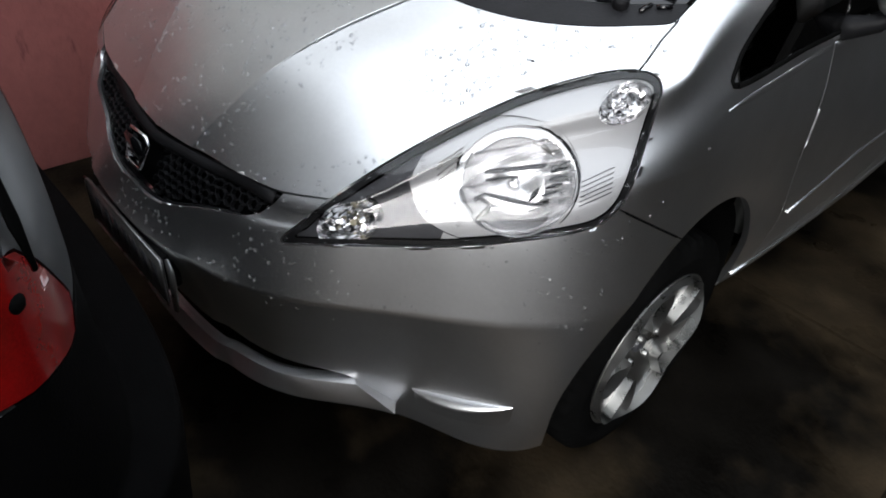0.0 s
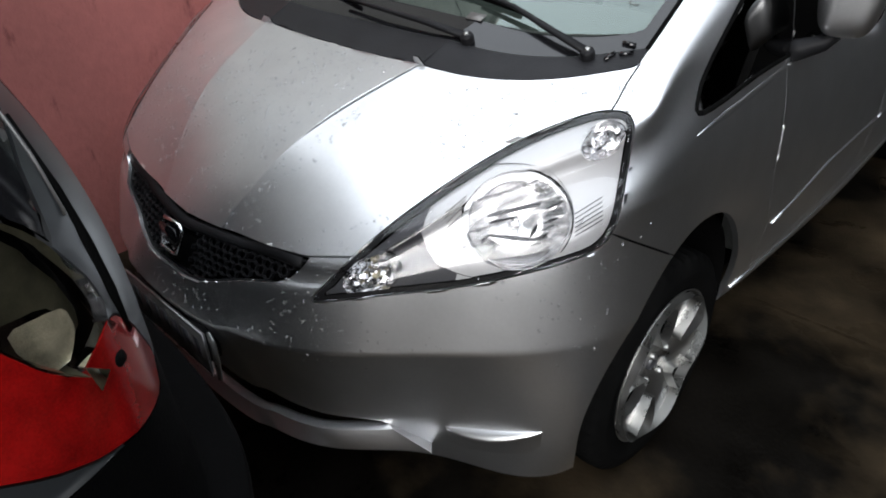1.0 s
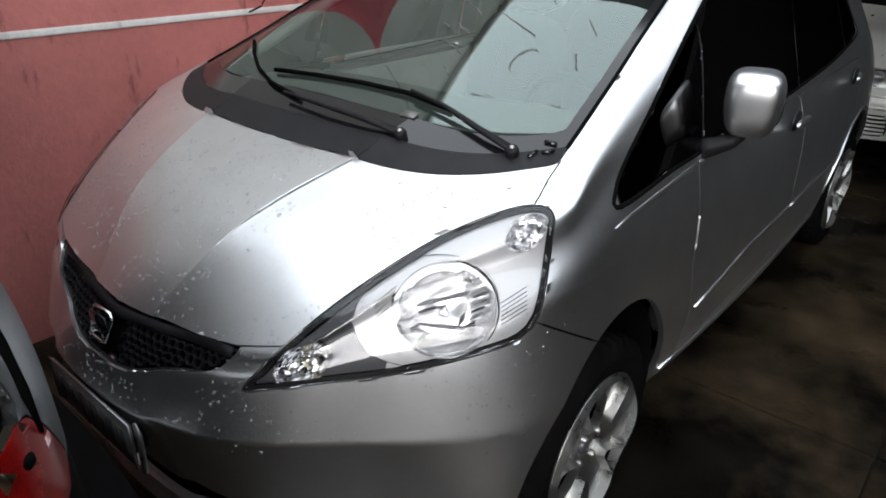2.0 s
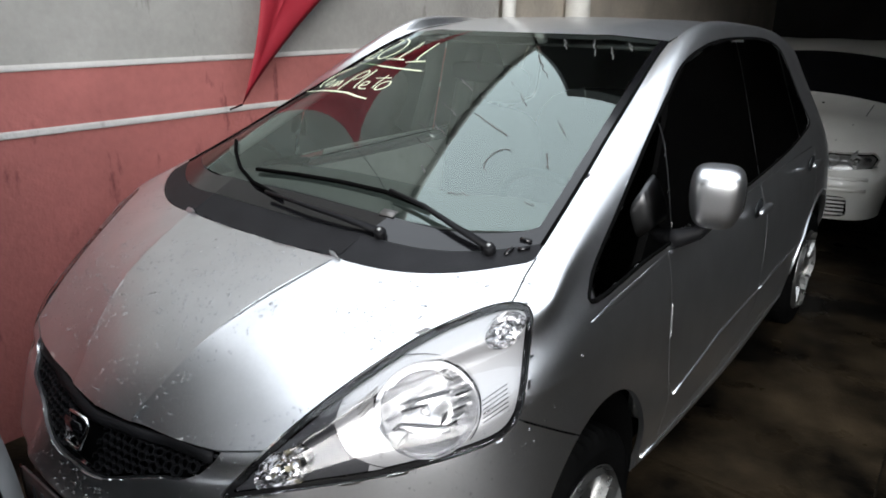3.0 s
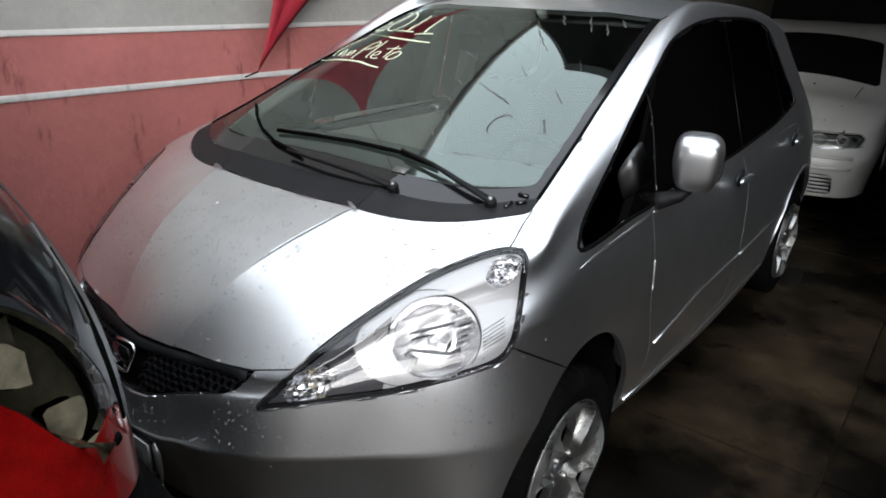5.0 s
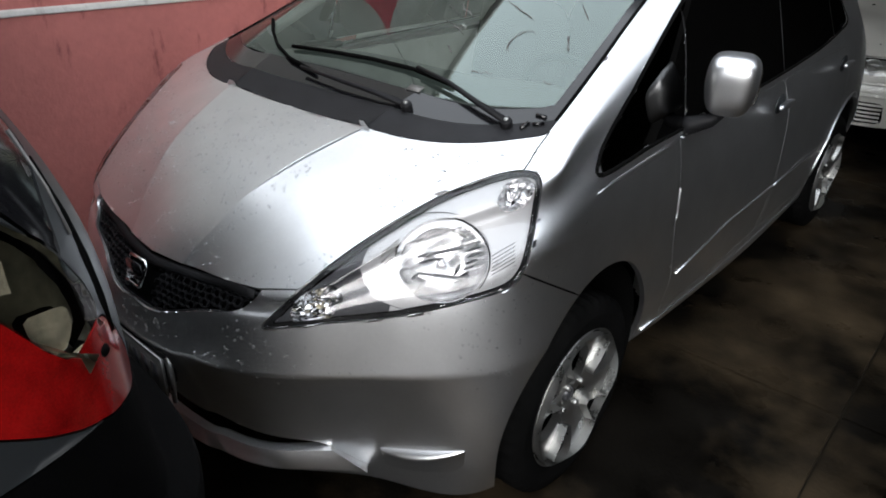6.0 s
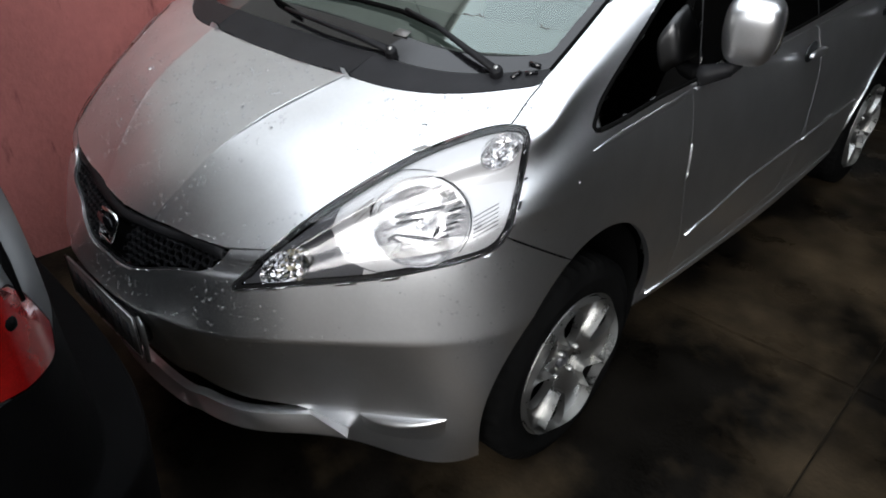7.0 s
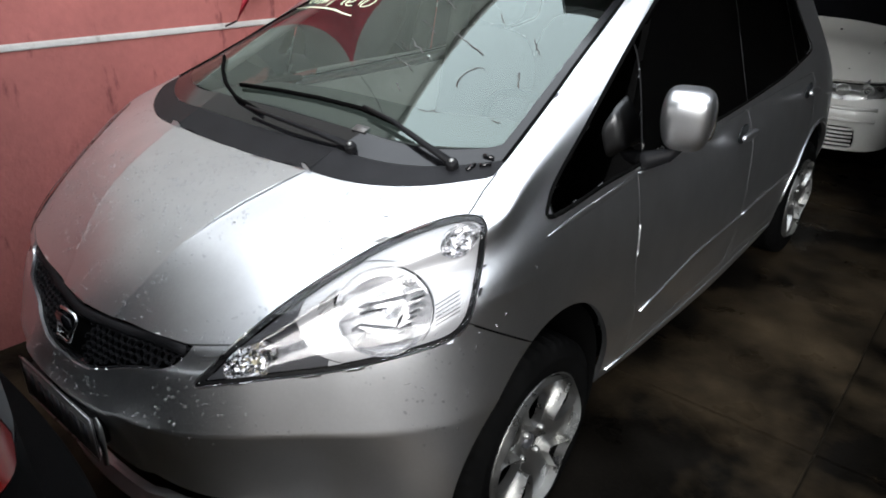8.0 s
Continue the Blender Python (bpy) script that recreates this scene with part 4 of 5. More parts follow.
# weather strips between pillar and glass, and the roof's side grooves
for s in (1, -1):
    pts = [on_skin(s * (np.interp(y, [.762, 1.10, 1.40, 1.80], [.688, .641, .597, .543]) - 0.002), y, 0.0005) for y in np.linspace(0.80, 1.78, 14)]
    obj("glass_seal", strip([p for p, n in pts], 0.010, 0.003, [n for p, n in pts]), M_RUBBER, car)
    pts = [on_skin(s * np.interp(y, [1.80, 2.2, 2.9, 3.4], [.543, .548, .538, .528]), y, 0.0005) for y in np.linspace(1.79, 3.35, 14)]
    obj("roof_groove", strip([p for p, n in pts], 0.010, 0.002, [n for p, n in pts]), M_RUBBER, car)
    # bright edge lines of doors
    arch = [(s * 0.845, 3.32 + 0.37 * math.cos(a), 0.345 + 0.377 * math.sin(a)) for a in np.linspace(0.1, math.pi - 0.1, 24)]
    pts = []
    for x, y, z in arch:
        hit, n, _, _ = TREE.ray_cast(Vector((s * 2, y, z + 0.004)), Vector((-s, 0, 0)))
        if hit is not None:
            pts.append((hit, n))
    obj("arch_lip", strip([p for p, n in pts], 0.008, 0.005, [n for p, n in pts]), M_PAINT, car)

for s in (1, -1):
    pts = []
    for y in np.linspace(0.542, 0.69, 9):
        hit, n, _, _ = TREE.ray_cast(Vector((s * 2, y, 0.803 - 0.62 * (y - 0.535))), Vector((-s, 0, 0)))
        pts.append((hit, n))
    obj("fender_gap", strip([p for p, n in pts], 0.0045, 0.0012, [n for p, n in pts]), M_DARK, car)

for s in (1, -1):
    pts = []
    for y, z in WINDOWS + WINDOWS[:1]:
        hit, n, _, _ = TREE.ray_cast(Vector((s * 2, y, z)), Vector((-s, 0, 0)))
        if hit is not None:
            pts.append((hit, n))
    line = round_line([p for p, n in pts[:-1]], 5)
    line.append(line[0])
    snapped = []
    for q in line:
        hit, n, _, _ = TREE.find_nearest(Vector(q))
        snapped.append((hit, n))
    obj("window_seal", strip([p + n * 0.0005 for p, n in snapped], 0.012, 0.002, [n for p, n in snapped]), M_RUBBER, car, "black rubber window seal")

# ---- cabin ----
dash = bmesh.new()
rows = []
for y, z in ((0.70, 0.98), (0.80, 1.02), (0.95, 1.03), (1.15, 1.02), (1.28, 0.99), (1.34, 0.93), (1.36, 0.80), (1.34, 0.60)):
    rows.append([dash.verts.new((x, y + 0.04 * (x / 0.7) ** 2, z - 0.03 * (x / 0.7) ** 4 + (0.025 * math.exp(-((x - 0.36) / 0.16) ** 2) if 1.0 < y < 1.33 else 0))) for x in np.linspace(-0.70, 0.70, 25)])
for a, b in zip(rows, rows[1:]):
    for i in range(24):
        dash.faces.new((a[i], a[i + 1], b[i + 1], b[i]))
obj("dashboard", dash, M_DASH, car, "dark grey dashboard")
ring = [(0.36 + 0.18 * math.cos(a), 1.42 + 0.08 * math.sin(a) * -1, 0.93 + 0.16 * math.sin(a)) for a in np.linspace(0, 2 * math.pi, 33)]
obj("steering_wheel", tube(ring, 0.014, 8), M_PLASTIC, car, "black steering wheel")
for s in (1, -1):
    seat = new("front_seat")
    seat.parent = car
    obj("seat_cushion", blob((0.25, 0.26, 0.09), pose(s * 0.36, 1.80, 0.50, 8), 3.5), M_SEAT, seat)
    obj("seat_back", blob((0.24, 0.08, 0.32), pose(s * 0.36, 2.12, 0.83, -14), 3.5), M_SEAT, seat)
    obj("headrest", blob((0.13, 0.05, 0.085), pose(s * 0.36, 2.22, 1.24, -14), 3), M_SEAT, seat)
    obj("door_trim", box_bm(min(s * .70, s * .765), max(s * .70, s * .765), 1.36, 2.90, 0.35, 0.94, 0.02), M_TRIM, car, "pale grey door lining")
    pts = [(s * (np.interp(y, [.9, 1.10, 1.40, 1.80], [.655, .625, .58, .53])), y, z) for y, z in ((0.95, 1.08), (1.2, 1.20), (1.45, 1.315), (1.75, 1.42))]
    obj("pillar_trim", tube(pts, 0.02, 10), M_TRIM, car, "pale grey pillar lining")
    obj("centre_pillar_trim", tube([(s * 0.68, 2.28, 0.9), (s * 0.62, 2.27, 1.2), (s * 0.54, 2.25, 1.40)], 0.045, 10), M_DASH, car)
obj("rear_bench", blob((0.60, 0.12, 0.36), pose(0, 2.95, 0.82, -14), 4), M_SEAT, car, "dark cloth rear seat")
obj("headliner", box_bm(-0.52, 0.52, 1.85, 3.4, 1.435, 1.45, 0.005), M_TRIM, car, "pale grey roof lining")
obj("cabin_floor", box_bm(-0.72, 0.72, 0.95, 3.6, 0.26, 0.30), M_DARK, car)
obj("bulkhead", box_bm(-0.70, 0.70, 0.70, 0.74, 0.25, 0.96), M_DARK, car)
obj("underbody", box_bm(-0.55, 0.55, 0.42, 3.7, 0.22, 0.25), M_DARK, car)
obj("rear_mirror", blob((0.11, 0.012, 0.035), pose(0, 1.50, 1.36, 10), 3), M_PLASTIC, car, "black inside mirror")


# ---- writing and smears on the windshield ----
def glass_stroke(points, width, material, name):
    pts = [on_skin(x, y, 0.0012) for x, y in points]
    return obj(name, strip([p for p, n in pts], width, 0.0006, [n for p, n in pts]), material)


def lettering(strokes, width, name, label):
    """Brush strokes on the glass, joined into one piece of handwriting."""
    bm = bmesh.new()
    for line in strokes:
        k = len(line)
        fine = line if k < 4 else [tuple(p) for p in round_line([line[0], *line, line[-1]], 4)[4:4 * k + 1]]
        pts = [on_skin(x, y, 0.0015) for x, y in fine]
        ob = strip([p for p, n in pts], width, 0.0008, [n for p, n in pts])
        tmp = bpy.data.meshes.new("t")
        ob.to_mesh(tmp)
        ob.free()
        bm.from_mesh(tmp)
        bpy.data.meshes.remove(tmp)
    return tagged(obj(name, bm, M_CHALK), label, "lettering")


YEAR = [[(-.548, 1.605), (-.530, 1.602), (-.524, 1.580), (-.553, 1.530)], [(-.553, 1.524), (-.52, 1.517), (-.49, 1.508)],
        [(-.524, 1.700), (-.484, 1.680), (-.478, 1.645), (-.495, 1.586), (-.472, 1.516), (-.434, 1.483), (-.398, 1.490), (-.378, 1.528), (-.389, 1.586), (-.426, 1.645), (-.475, 1.688)],
        [(-.319, 1.601), (-.314, 1.555), (-.323, 1.487), (-.321, 1.461)], [(-.390, 1.468), (-.342, 1.459), (-.284, 1.448)],
        [(-.233, 1.585), (-.232, 1.541), (-.228, 1.474), (-.219, 1.439)], [(-.258, 1.426), (-.217, 1.429), (-.171, 1.429)]]
WORD = [[(-.520, 1.440), (-.555, 1.437), (-.582, 1.400), (-.585, 1.350), (-.575, 1.310), (-.555, 1.292)], [(-.532, 1.292), (-.540, 1.327), (-.531, 1.343), (-.510, 1.304), (-.528, 1.290)],
        [(-.490, 1.268), (-.486, 1.322), (-.466, 1.268), (-.462, 1.318), (-.442, 1.266)], [(-.405, 1.232), (-.412, 1.290), (-.410, 1.345), (-.384, 1.369), (-.364, 1.348), (-.370, 1.317), (-.401, 1.305)],
        [(-.347, 1.373), (-.346, 1.312), (-.340, 1.252), (-.328, 1.240)], [(-.322, 1.256), (-.294, 1.262), (-.298, 1.282), (-.318, 1.282), (-.318, 1.252), (-.300, 1.235), (-.272, 1.234)],
        [(-.250, 1.330), (-.252, 1.271), (-.246, 1.238)], [(-.290, 1.307), (-.260, 1.309), (-.220, 1.308)],
        [(-.224, 1.279), (-.233, 1.258), (-.230, 1.234), (-.213, 1.227), (-.192, 1.239), (-.190, 1.267), (-.205, 1.285), (-.224, 1.279)]]
lettering(YEAR, 0.0075, "painted_year", "handwritten pale yellow 2011 painted on the windshield")
lettering(WORD, 0.0060, "painted_word", "handwritten pale yellow word Completo painted on the windshield")
tagged(glass_stroke([(-0.548, 1.49), (-0.456, 1.448), (-0.34, 1.40), (-0.251, 1.379), (-0.18, 1.365), (-0.128, 1.358)], [0.007, 0.010, 0.010, 0.010, 0.009, 0.006], M_CHALK, "painted_underline"), "pale yellow brush line under the year on glass", "lettering", "underlines on the glass")
tagged(glass_stroke([(-0.60, 1.262), (-0.498, 1.247), (-0.404, 1.222), (-0.332, 1.207), (-0.261, 1.182), (-0.208, 1.169)], [0.006, 0.010, 0.010, 0.010, 0.009, 0.006], M_CHALK, "painted_underline"), "pale yellow brush line under the word on glass", "lettering", "underlines on the glass")
MARKS = [(0.229, 1.357, 0.356, 1.245), (0.232, 1.16, 0.39, 1.097), (0.473, 1.223, 0.526, 1.171), (0.524, 1.08, 0.556, 1.032), (0.386, 0.838, 0.443, 0.856),
         (0.572, 0.899, 0.596, 0.898), (0.219, 1.533, 0.328, 1.405), (0.449, 1.407, 0.503, 1.316), (0.222, 1.688, 0.285, 1.594), (0.33, 1.697, 0.394, 1.581), (0.41, 1.663, 0.45, 1.589),
         (0.439, 1.726, 0.474, 1.674), (0.004, 1.467, 0.1, 1.375), (0.057, 1.327, 0.158, 1.265), (0.093, 1.185, 0.187, 1.134), (0.13, 1.093, 0.225, 1.04), (0.103, 1.07, 0.175, 1.035),
         (0.15, 1.004, 0.254, 0.961), (0.248, 0.903, 0.281, 0.879)]
rng = random.Random(4)
for x0, y0, x1, y1 in MARKS:
    pts = []
    for t in np.linspace(0, 1, 7):
        w = math.sin(t * math.pi)
        pts.append((x0 + (x1 - x0) * t + rng.uniform(-.006, .006) * w, y0 + (y1 - y0) * t + rng.uniform(-.006, .006) * w))
    tagged(glass_stroke(pts, [rng.uniform(0.0016, 0.0058) for _ in pts], M_SMEAR, "paint_smear"), "thin dry grey paint smear on the windshield", "smear", "smears on the windshield")
tagged(glass_stroke([(0.425 + 0.028 * math.cos(a), 1.0 + 0.05 * math.sin(a)) for a in np.linspace(1.0, 4.6, 9)], [0.0015, .003, .002, .004, .003, .002, .004, .004, .002], M_SMEAR, "paint_smear"), "curved dry grey paint smear on the windshield", "smear", "smears on the windshield")

# ---- rain drops on the paint ----
drops = bmesh.new()
TREE = mathutils.bvhtree.BVHTree.FromBMesh(bm_skin)
bm_skin.faces.ensure_lookup_table()
rng = random.Random(7)
count = 0
while count < 1250:
    x, y = rng.uniform(-0.62, 0.83), rng.uniform(-0.10, 0.95)
    hit, n, face_id, _ = TREE.ray_cast(Vector((x, y - 0.9, 2.0)), Vector((0, 0.55, -0.84)).normalized())
    if hit is None or bm_skin.faces[face_id][TAG] not in (T_BODY, T_HOOD, T_BUMPER, T_LAMP_L) or hit.y > 1.05 or hit.z < 0.52 or (hit.y > 0.74 and abs(hit.x) < 0.70) or noise.noise(hit * 5.0) < -0.12:
        continue
    r = rng.choice((0.0020, 0.0024, 0.0028, 0.0033, 0.0040)) * rng.uniform(0.8, 1.15)
    q = n.to_track_quat("Z", "Y").to_matrix().to_4x4()
    base = [drops.verts.new(hit + q.to_3x3() @ Vector((r * math.cos(a), r * math.sin(a) * 1.15, -0.0002))) for a in (k * math.pi / 4 for k in range(8))]
    mid = [drops.verts.new(hit + q.to_3x3() @ Vector((0.75 * r * math.cos(a), 0.86 * r * math.sin(a), r * 0.55))) for a in (k * math.pi / 4 for k in range(8))]
    top = drops.verts.new(hit + q.to_3x3() @ Vector((0, 0, r * 0.8)))
    for k in range(8):
        drops.faces.new((base[k], base[(k + 1) % 8], mid[(k + 1) % 8], mid[k]))
        drops.faces.new((mid[k], mid[(k + 1) % 8], top))
    count += 1
tagged(obj("rain_drops", drops, M_WATER), "clear rain drops beaded on the silver paint", "water drops", kind="stuff")

# ---- the place: floor, walls, roof, and unseen pieces that shape the light ----
floor = tagged(obj("floor", box_bm(-1.3, 9.0, -14.0, 11.0, -0.14, -0.012), M_JOINT), "wet stained concrete floor in slabs, its dark colour holding shade too", "floor", kind="structure")
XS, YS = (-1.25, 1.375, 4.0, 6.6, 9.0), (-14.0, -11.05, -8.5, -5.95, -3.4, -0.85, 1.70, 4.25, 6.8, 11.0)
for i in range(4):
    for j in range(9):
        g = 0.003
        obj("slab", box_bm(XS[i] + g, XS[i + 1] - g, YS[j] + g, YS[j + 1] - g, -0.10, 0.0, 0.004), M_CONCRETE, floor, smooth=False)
wall = tagged(obj("wall_west", box_bm(-1.50, -1.25, -14.0, 3.50, -0.1, 3.22), M_GREYWALL, smooth=False), "rough grey plastered wall, pink below", "wall", kind="structure")
tagged(obj("wall_west_base", box_bm(-1.25, -1.246, -14.0, 3.50, -0.1, 1.118), M_PINK, smooth=False), "stained pink painted plaster dado", "wall", kind="structure")
tagged(obj("wall_west_band", box_bm(-1.25, -1.246, -14.0, 3.50, 1.143, 1.342), M_PINK, smooth=False), "pink painted plaster band", "wall", kind="structure")
for z0, z1 in ((1.118, 1.143), (1.342, 1.364)):
    tagged(obj("trim", box_bm(-1.25, -1.238, -14.0, 3.50, z0, z1, 0.004), M_STRIPE, smooth=False), "off-white raised line on the wall", "trim", kind="structure")
tagged(obj("wall_coping", box_bm(-1.54, -1.20, -14.0, 3.50, 3.22, 3.27, 0.01), M_STRIPE, smooth=False), "pale coping on the wall's top", "trim", kind="structure")
tagged(obj("wall_inner", box_bm(-1.50, -1.33, 3.50, 11.0, -0.1, 3.4), M_BEIGE, smooth=False), "beige plastered garage wall", "wall", kind="structure")
tagged(obj("wall_north", box_bm(-1.5, 9.2, 11.0, 11.2, -0.1, 3.4), M_SHADE, smooth=False), "back wall of the garage, shade put into its dark colour", "wall", kind="structure")
# added out of view: stops the low sun short of the white car
tagged(obj("wall_sun_block", box_bm(1.62, 1.80, 3.0, 11.0, -0.1, 3.2), M_SHADE, smooth=False), "unseen dark wall added to keep the sun out of the garage", "wall", kind="structure")
# added out of view; its dark colour keeps the flank's reflections low
tagged(obj("wall_east_added", box_bm(9.0, 9.2, -14.0, 11.0, -0.1, 3.2), M_SHADE, smooth=False), "unseen wall added, dark so that the flank mirrors little light", "wall", kind="structure")
# added behind the camera, pale to throw light back onto the bumper
tagged(obj("wall_south_bounce", box_bm(-1.5, 9.2, -14.2, -14.0, -0.1, 2.6), M_BOUNCE, smooth=False), "unseen pale wall added to brighten the bumper's reflections", "wall", kind="structure")


def slab_roof(name, outline, z0, z1, label):
    bm = bmesh.new()
    lo = [bm.verts.new((x, y, z0)) for x, y in outline]
    hi = [bm.verts.new((x, y, z1)) for x, y in outline]
    bm.faces.new(lo[::-1])
    bm.faces.new(hi)
    for i in range(len(lo)):
        j = (i + 1) % len(lo)
        bm.faces.new((lo[i], lo[j], hi[j], hi[i]))
    bmesh.ops.recalc_face_normals(bm, faces=bm.faces[:])
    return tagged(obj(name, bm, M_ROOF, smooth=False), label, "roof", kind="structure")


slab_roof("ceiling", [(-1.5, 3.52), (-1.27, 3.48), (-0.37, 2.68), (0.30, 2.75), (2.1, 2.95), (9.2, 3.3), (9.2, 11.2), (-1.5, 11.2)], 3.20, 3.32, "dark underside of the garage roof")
# added out of view to narrow the open sky over the cars
slab_roof("sky_block_south", [(-1.5, -14.2), (1.9, -14.2), (1.9, -1.3), (-1.5, -1.3)], 3.26, 3.36, "unseen dark roof added to block sky light from the south")

# added out of view so that the car's flank and the floor stay dark
slab_roof("sky_block_east", [(3.2, -1.6), (9.2, -1.6), (9.2, 3.29), (3.2, 2.98)], 3.20, 3.30, "unseen dark roof added to block low sky from the east")


def pipe(x, y, r, label, top=3.2):
    p = tagged(new("drain_pipe"), label, "pipe", "drain pipes")
    obj("pipe_body", revolve([(r, 0.0), (r, top)], pose(x, y, 0), 28), M_PIPE, p)
    for z in (0.6, 1.75, 2.8):
        obj("pipe_collar", revolve([(r, z - 0.03), (r + 0.006, z - 0.028), (r + 0.006, z + 0.028), (r, z + 0.03)], pose(x, y, 0), 28), M_PIPE, p)


pipe(-1.20, 3.55, 0.045, "thin off-white drain pipe at the wall's end")
pipe(-1.22, 4.55, 0.095, "thick off-white drain pipe on the garage wall")

# stretched red cloth, three points with hollow sides
TIPS = [(1.35, 1.165), (1.46, 2.22), (2.90, 2.22)]
HOLLOW = [(1.605, 1.70), (1.80, 1.76), (1.875, 1.747)]
cloth = bmesh.new()
cy, cz = 1.74, 1.80
rim = []
for i in range(3):
    (y0, z0), (y1, z1), (hy, hz) = TIPS[i], TIPS[(i + 1) % 3], HOLLOW[i]
    for k in range(14):
        t = k / 14
        a, b, c = (1 - t) ** 2, 2 * t * (1 - t), t * t
        rim.append((a * y0 + b * hy + c * y1, a * z0 + b * hz + c * z1))
rows = []
for s in np.linspace(0.04, 1, 9):
    rows.append([cloth.verts.new((-1.12 + 0.006 * math.sin(9 * s + 1.7 * k / 10), cy + (y - cy) * s, cz + (z - cz) * s)) for k, (y, z) in enumerate(rim)])
for a, b in zip(rows, rows[1:]):
    for k in range(42):
        cloth.faces.new((a[k], a[(k + 1) % 42], b[(k + 1) % 42], b[k]))
cloth.faces.new(rows[0])
star = tagged(obj("banner", cloth, M_CLOTH), "red stretched cloth banner with pointed corners and hollow sides", "banner")
sol = star.modifiers.new("thick", "SOLIDIFY")
sol.thickness = 0.002
for (y, z), (wy, wz) in zip(TIPS, ((1.37, 1.13), (1.49, 3.21), (3.45, 2.6))):
    tagged(obj("cord", tube([(-1.12, y, z), (-1.24, wy, wz)], 0.004, 6), M_PLASTIC), "thin dark cord tying the banner to the wall", "cord", "banner cords")

# ---- white car in the garage ----
WE = [(0, .10, .735), (.40, .12, .735), (.665, .20, .75), (.71, .6, .895), (.70, 1.0, .985), (.57, 1.75, 1.36), (.55, 2.8, 1.37), (.5, 3.6, 1.0), (.25, 3.64, 1.0), (0, 3.65, 1.0)]
WB = [(0, .05, .65), (.42, .07, .65), (.74, .19, .67), (.80, .6, .82), (.81, 1.05, .92), (.80, 2.0, .95), (.79, 3.1, .97), (.62, 3.7, .9), (.3, 3.74, .9), (0, 3.75, .9)]
WM = [(0, -.02, .52), (.42, 0, .52), (.76, .15, .54), (.825, .6, .62), (.83, 1.1, .62), (.83, 2.0, .62), (.82, 3.2, .62), (.64, 3.76, .6), (.3, 3.8, .6), (0, 3.8, .6)]
WL = [(0, 0, .24), (.40, .02, .24), (.72, .17, .24), (.79, .6, .24), (.79, 1.1, .24), (.79, 2.0, .24), (.78, 3.2, .24), (.6, 3.7, .26), (.3, 3.74, .26), (0, 3.74, .26)]
WC = [(.40, .12, .735), (.38, .56, .925), (.37, .96, 1.02), (.31, 1.68, 1.39), (.30, 2.8, 1.41), (.25, 3.64, 1.0)]
WS = [(0, .10, .735), (0, .55, .935), (0, .95, 1.03), (0, 1.66, 1.40), (0, 2.8, 1.42), (0, 3.65, 1.0)]
wskin = smooth_skin(3, ([WE, WB, WM, WL], [(0, 4, 6, .5), (2, 0, 3, .4), (3, 0, 9, .7)]), ([WS, WC, WE[2:8]], [(1, 0, 2, .5)]))
bmw = bmesh.new()
bmw.from_mesh(wskin)
bmw.normal_update()
wl = bmw.faces.layers.int.new("tag")
LAMP_W = [(.36, .735), (.70, .745), (.74, .71), (.72, .645), (.50, .612), (.42, .62), (.375, .67)]
for s in (1, -1):
    cut(bmw, lambda co, no: np.where((co[:, 1] > 0.5) | (co[:, 0] * s < 0.1), 1.0, sdf(LAMP_W, np.stack([co[:, 0] * s, co[:, 2]], 1))), 1, wl)
cut(bmw, lambda co, no: np.where(co[:, 2] < .9, 1.0, np.maximum.reduce([1.03 - co[:, 1], co[:, 1] - 1.64, np.abs(co[:, 0]) - np.interp(co[:, 1], [1.0, 1.75], [.66, .53])])), 2, wl)
cut(bmw, lambda co, no: np.where(np.abs(co[:, 0]) < .4, 1.0, sdf([(1.12, .96), (3.0, .99), (2.75, 1.30), (1.75, 1.31)], co[:, 1:3])), 3, wl)
for y in (0.72, 3.05):
    cut(bmw, lambda co, no: np.where(np.abs(co[:, 0]) < 0.45, 1.0, np.hypot(co[:, 1] - y, co[:, 2] - 0.31) - 0.335), 4, wl)
cut(bmw, lambda co, no: np.where((co[:, 1] > .4), 1.0, sdf([(-.60, .425), (.60, .425), (.62, .265), (-.62, .265)], co[:, [0, 2]])), 5, wl)
white = tagged(new("white_car"), "white older hatchback parked in the dark garage", "car")
obj("body", panel(bmw, {0}, wl, 0.002, 0.02), M_WHITE, white)
obj("windshield", panel(bmw, {2}, wl, 0.0, 0.0), M_BLACK, white, "black reflecting windshield")
for s in (1, -1):
    obj("side_window", side_only(panel(bmw, {3}, wl, 0.0, 0.0), s), M_BLACK, white, "black side glass")
for s in (1, -1):
    p = side_only(panel(bmw, {1}, wl, 0.002, 0.0), s)
    obj("headlight_reflector", offset_copy(p, 0.03), M_ALLOY, white, "dull chrome reflector")
    p.free()
for s in (1, -1):
    ln = obj("headlight_lens", side_only(panel(bmw, {1}, wl, 0.002, 0.0), s), M_LENS, white, "clear headlight lens")
    ln.visible_shadow = False
p = panel(bmw, {5}, wl, 0.0, 0.0)
obj("intake", offset_copy(p, 0.05), M_DARK, white, "black sheet for the shade in the intake")
p.free()
WTREE = mathutils.bvhtree.BVHTree.FromBMesh(bmw)


def wfront(x, z):
    hit, n, _, _ = WTREE.ray_cast(Vector((x, -2, z)), Vector((0, 1, 0)))
    return hit, n


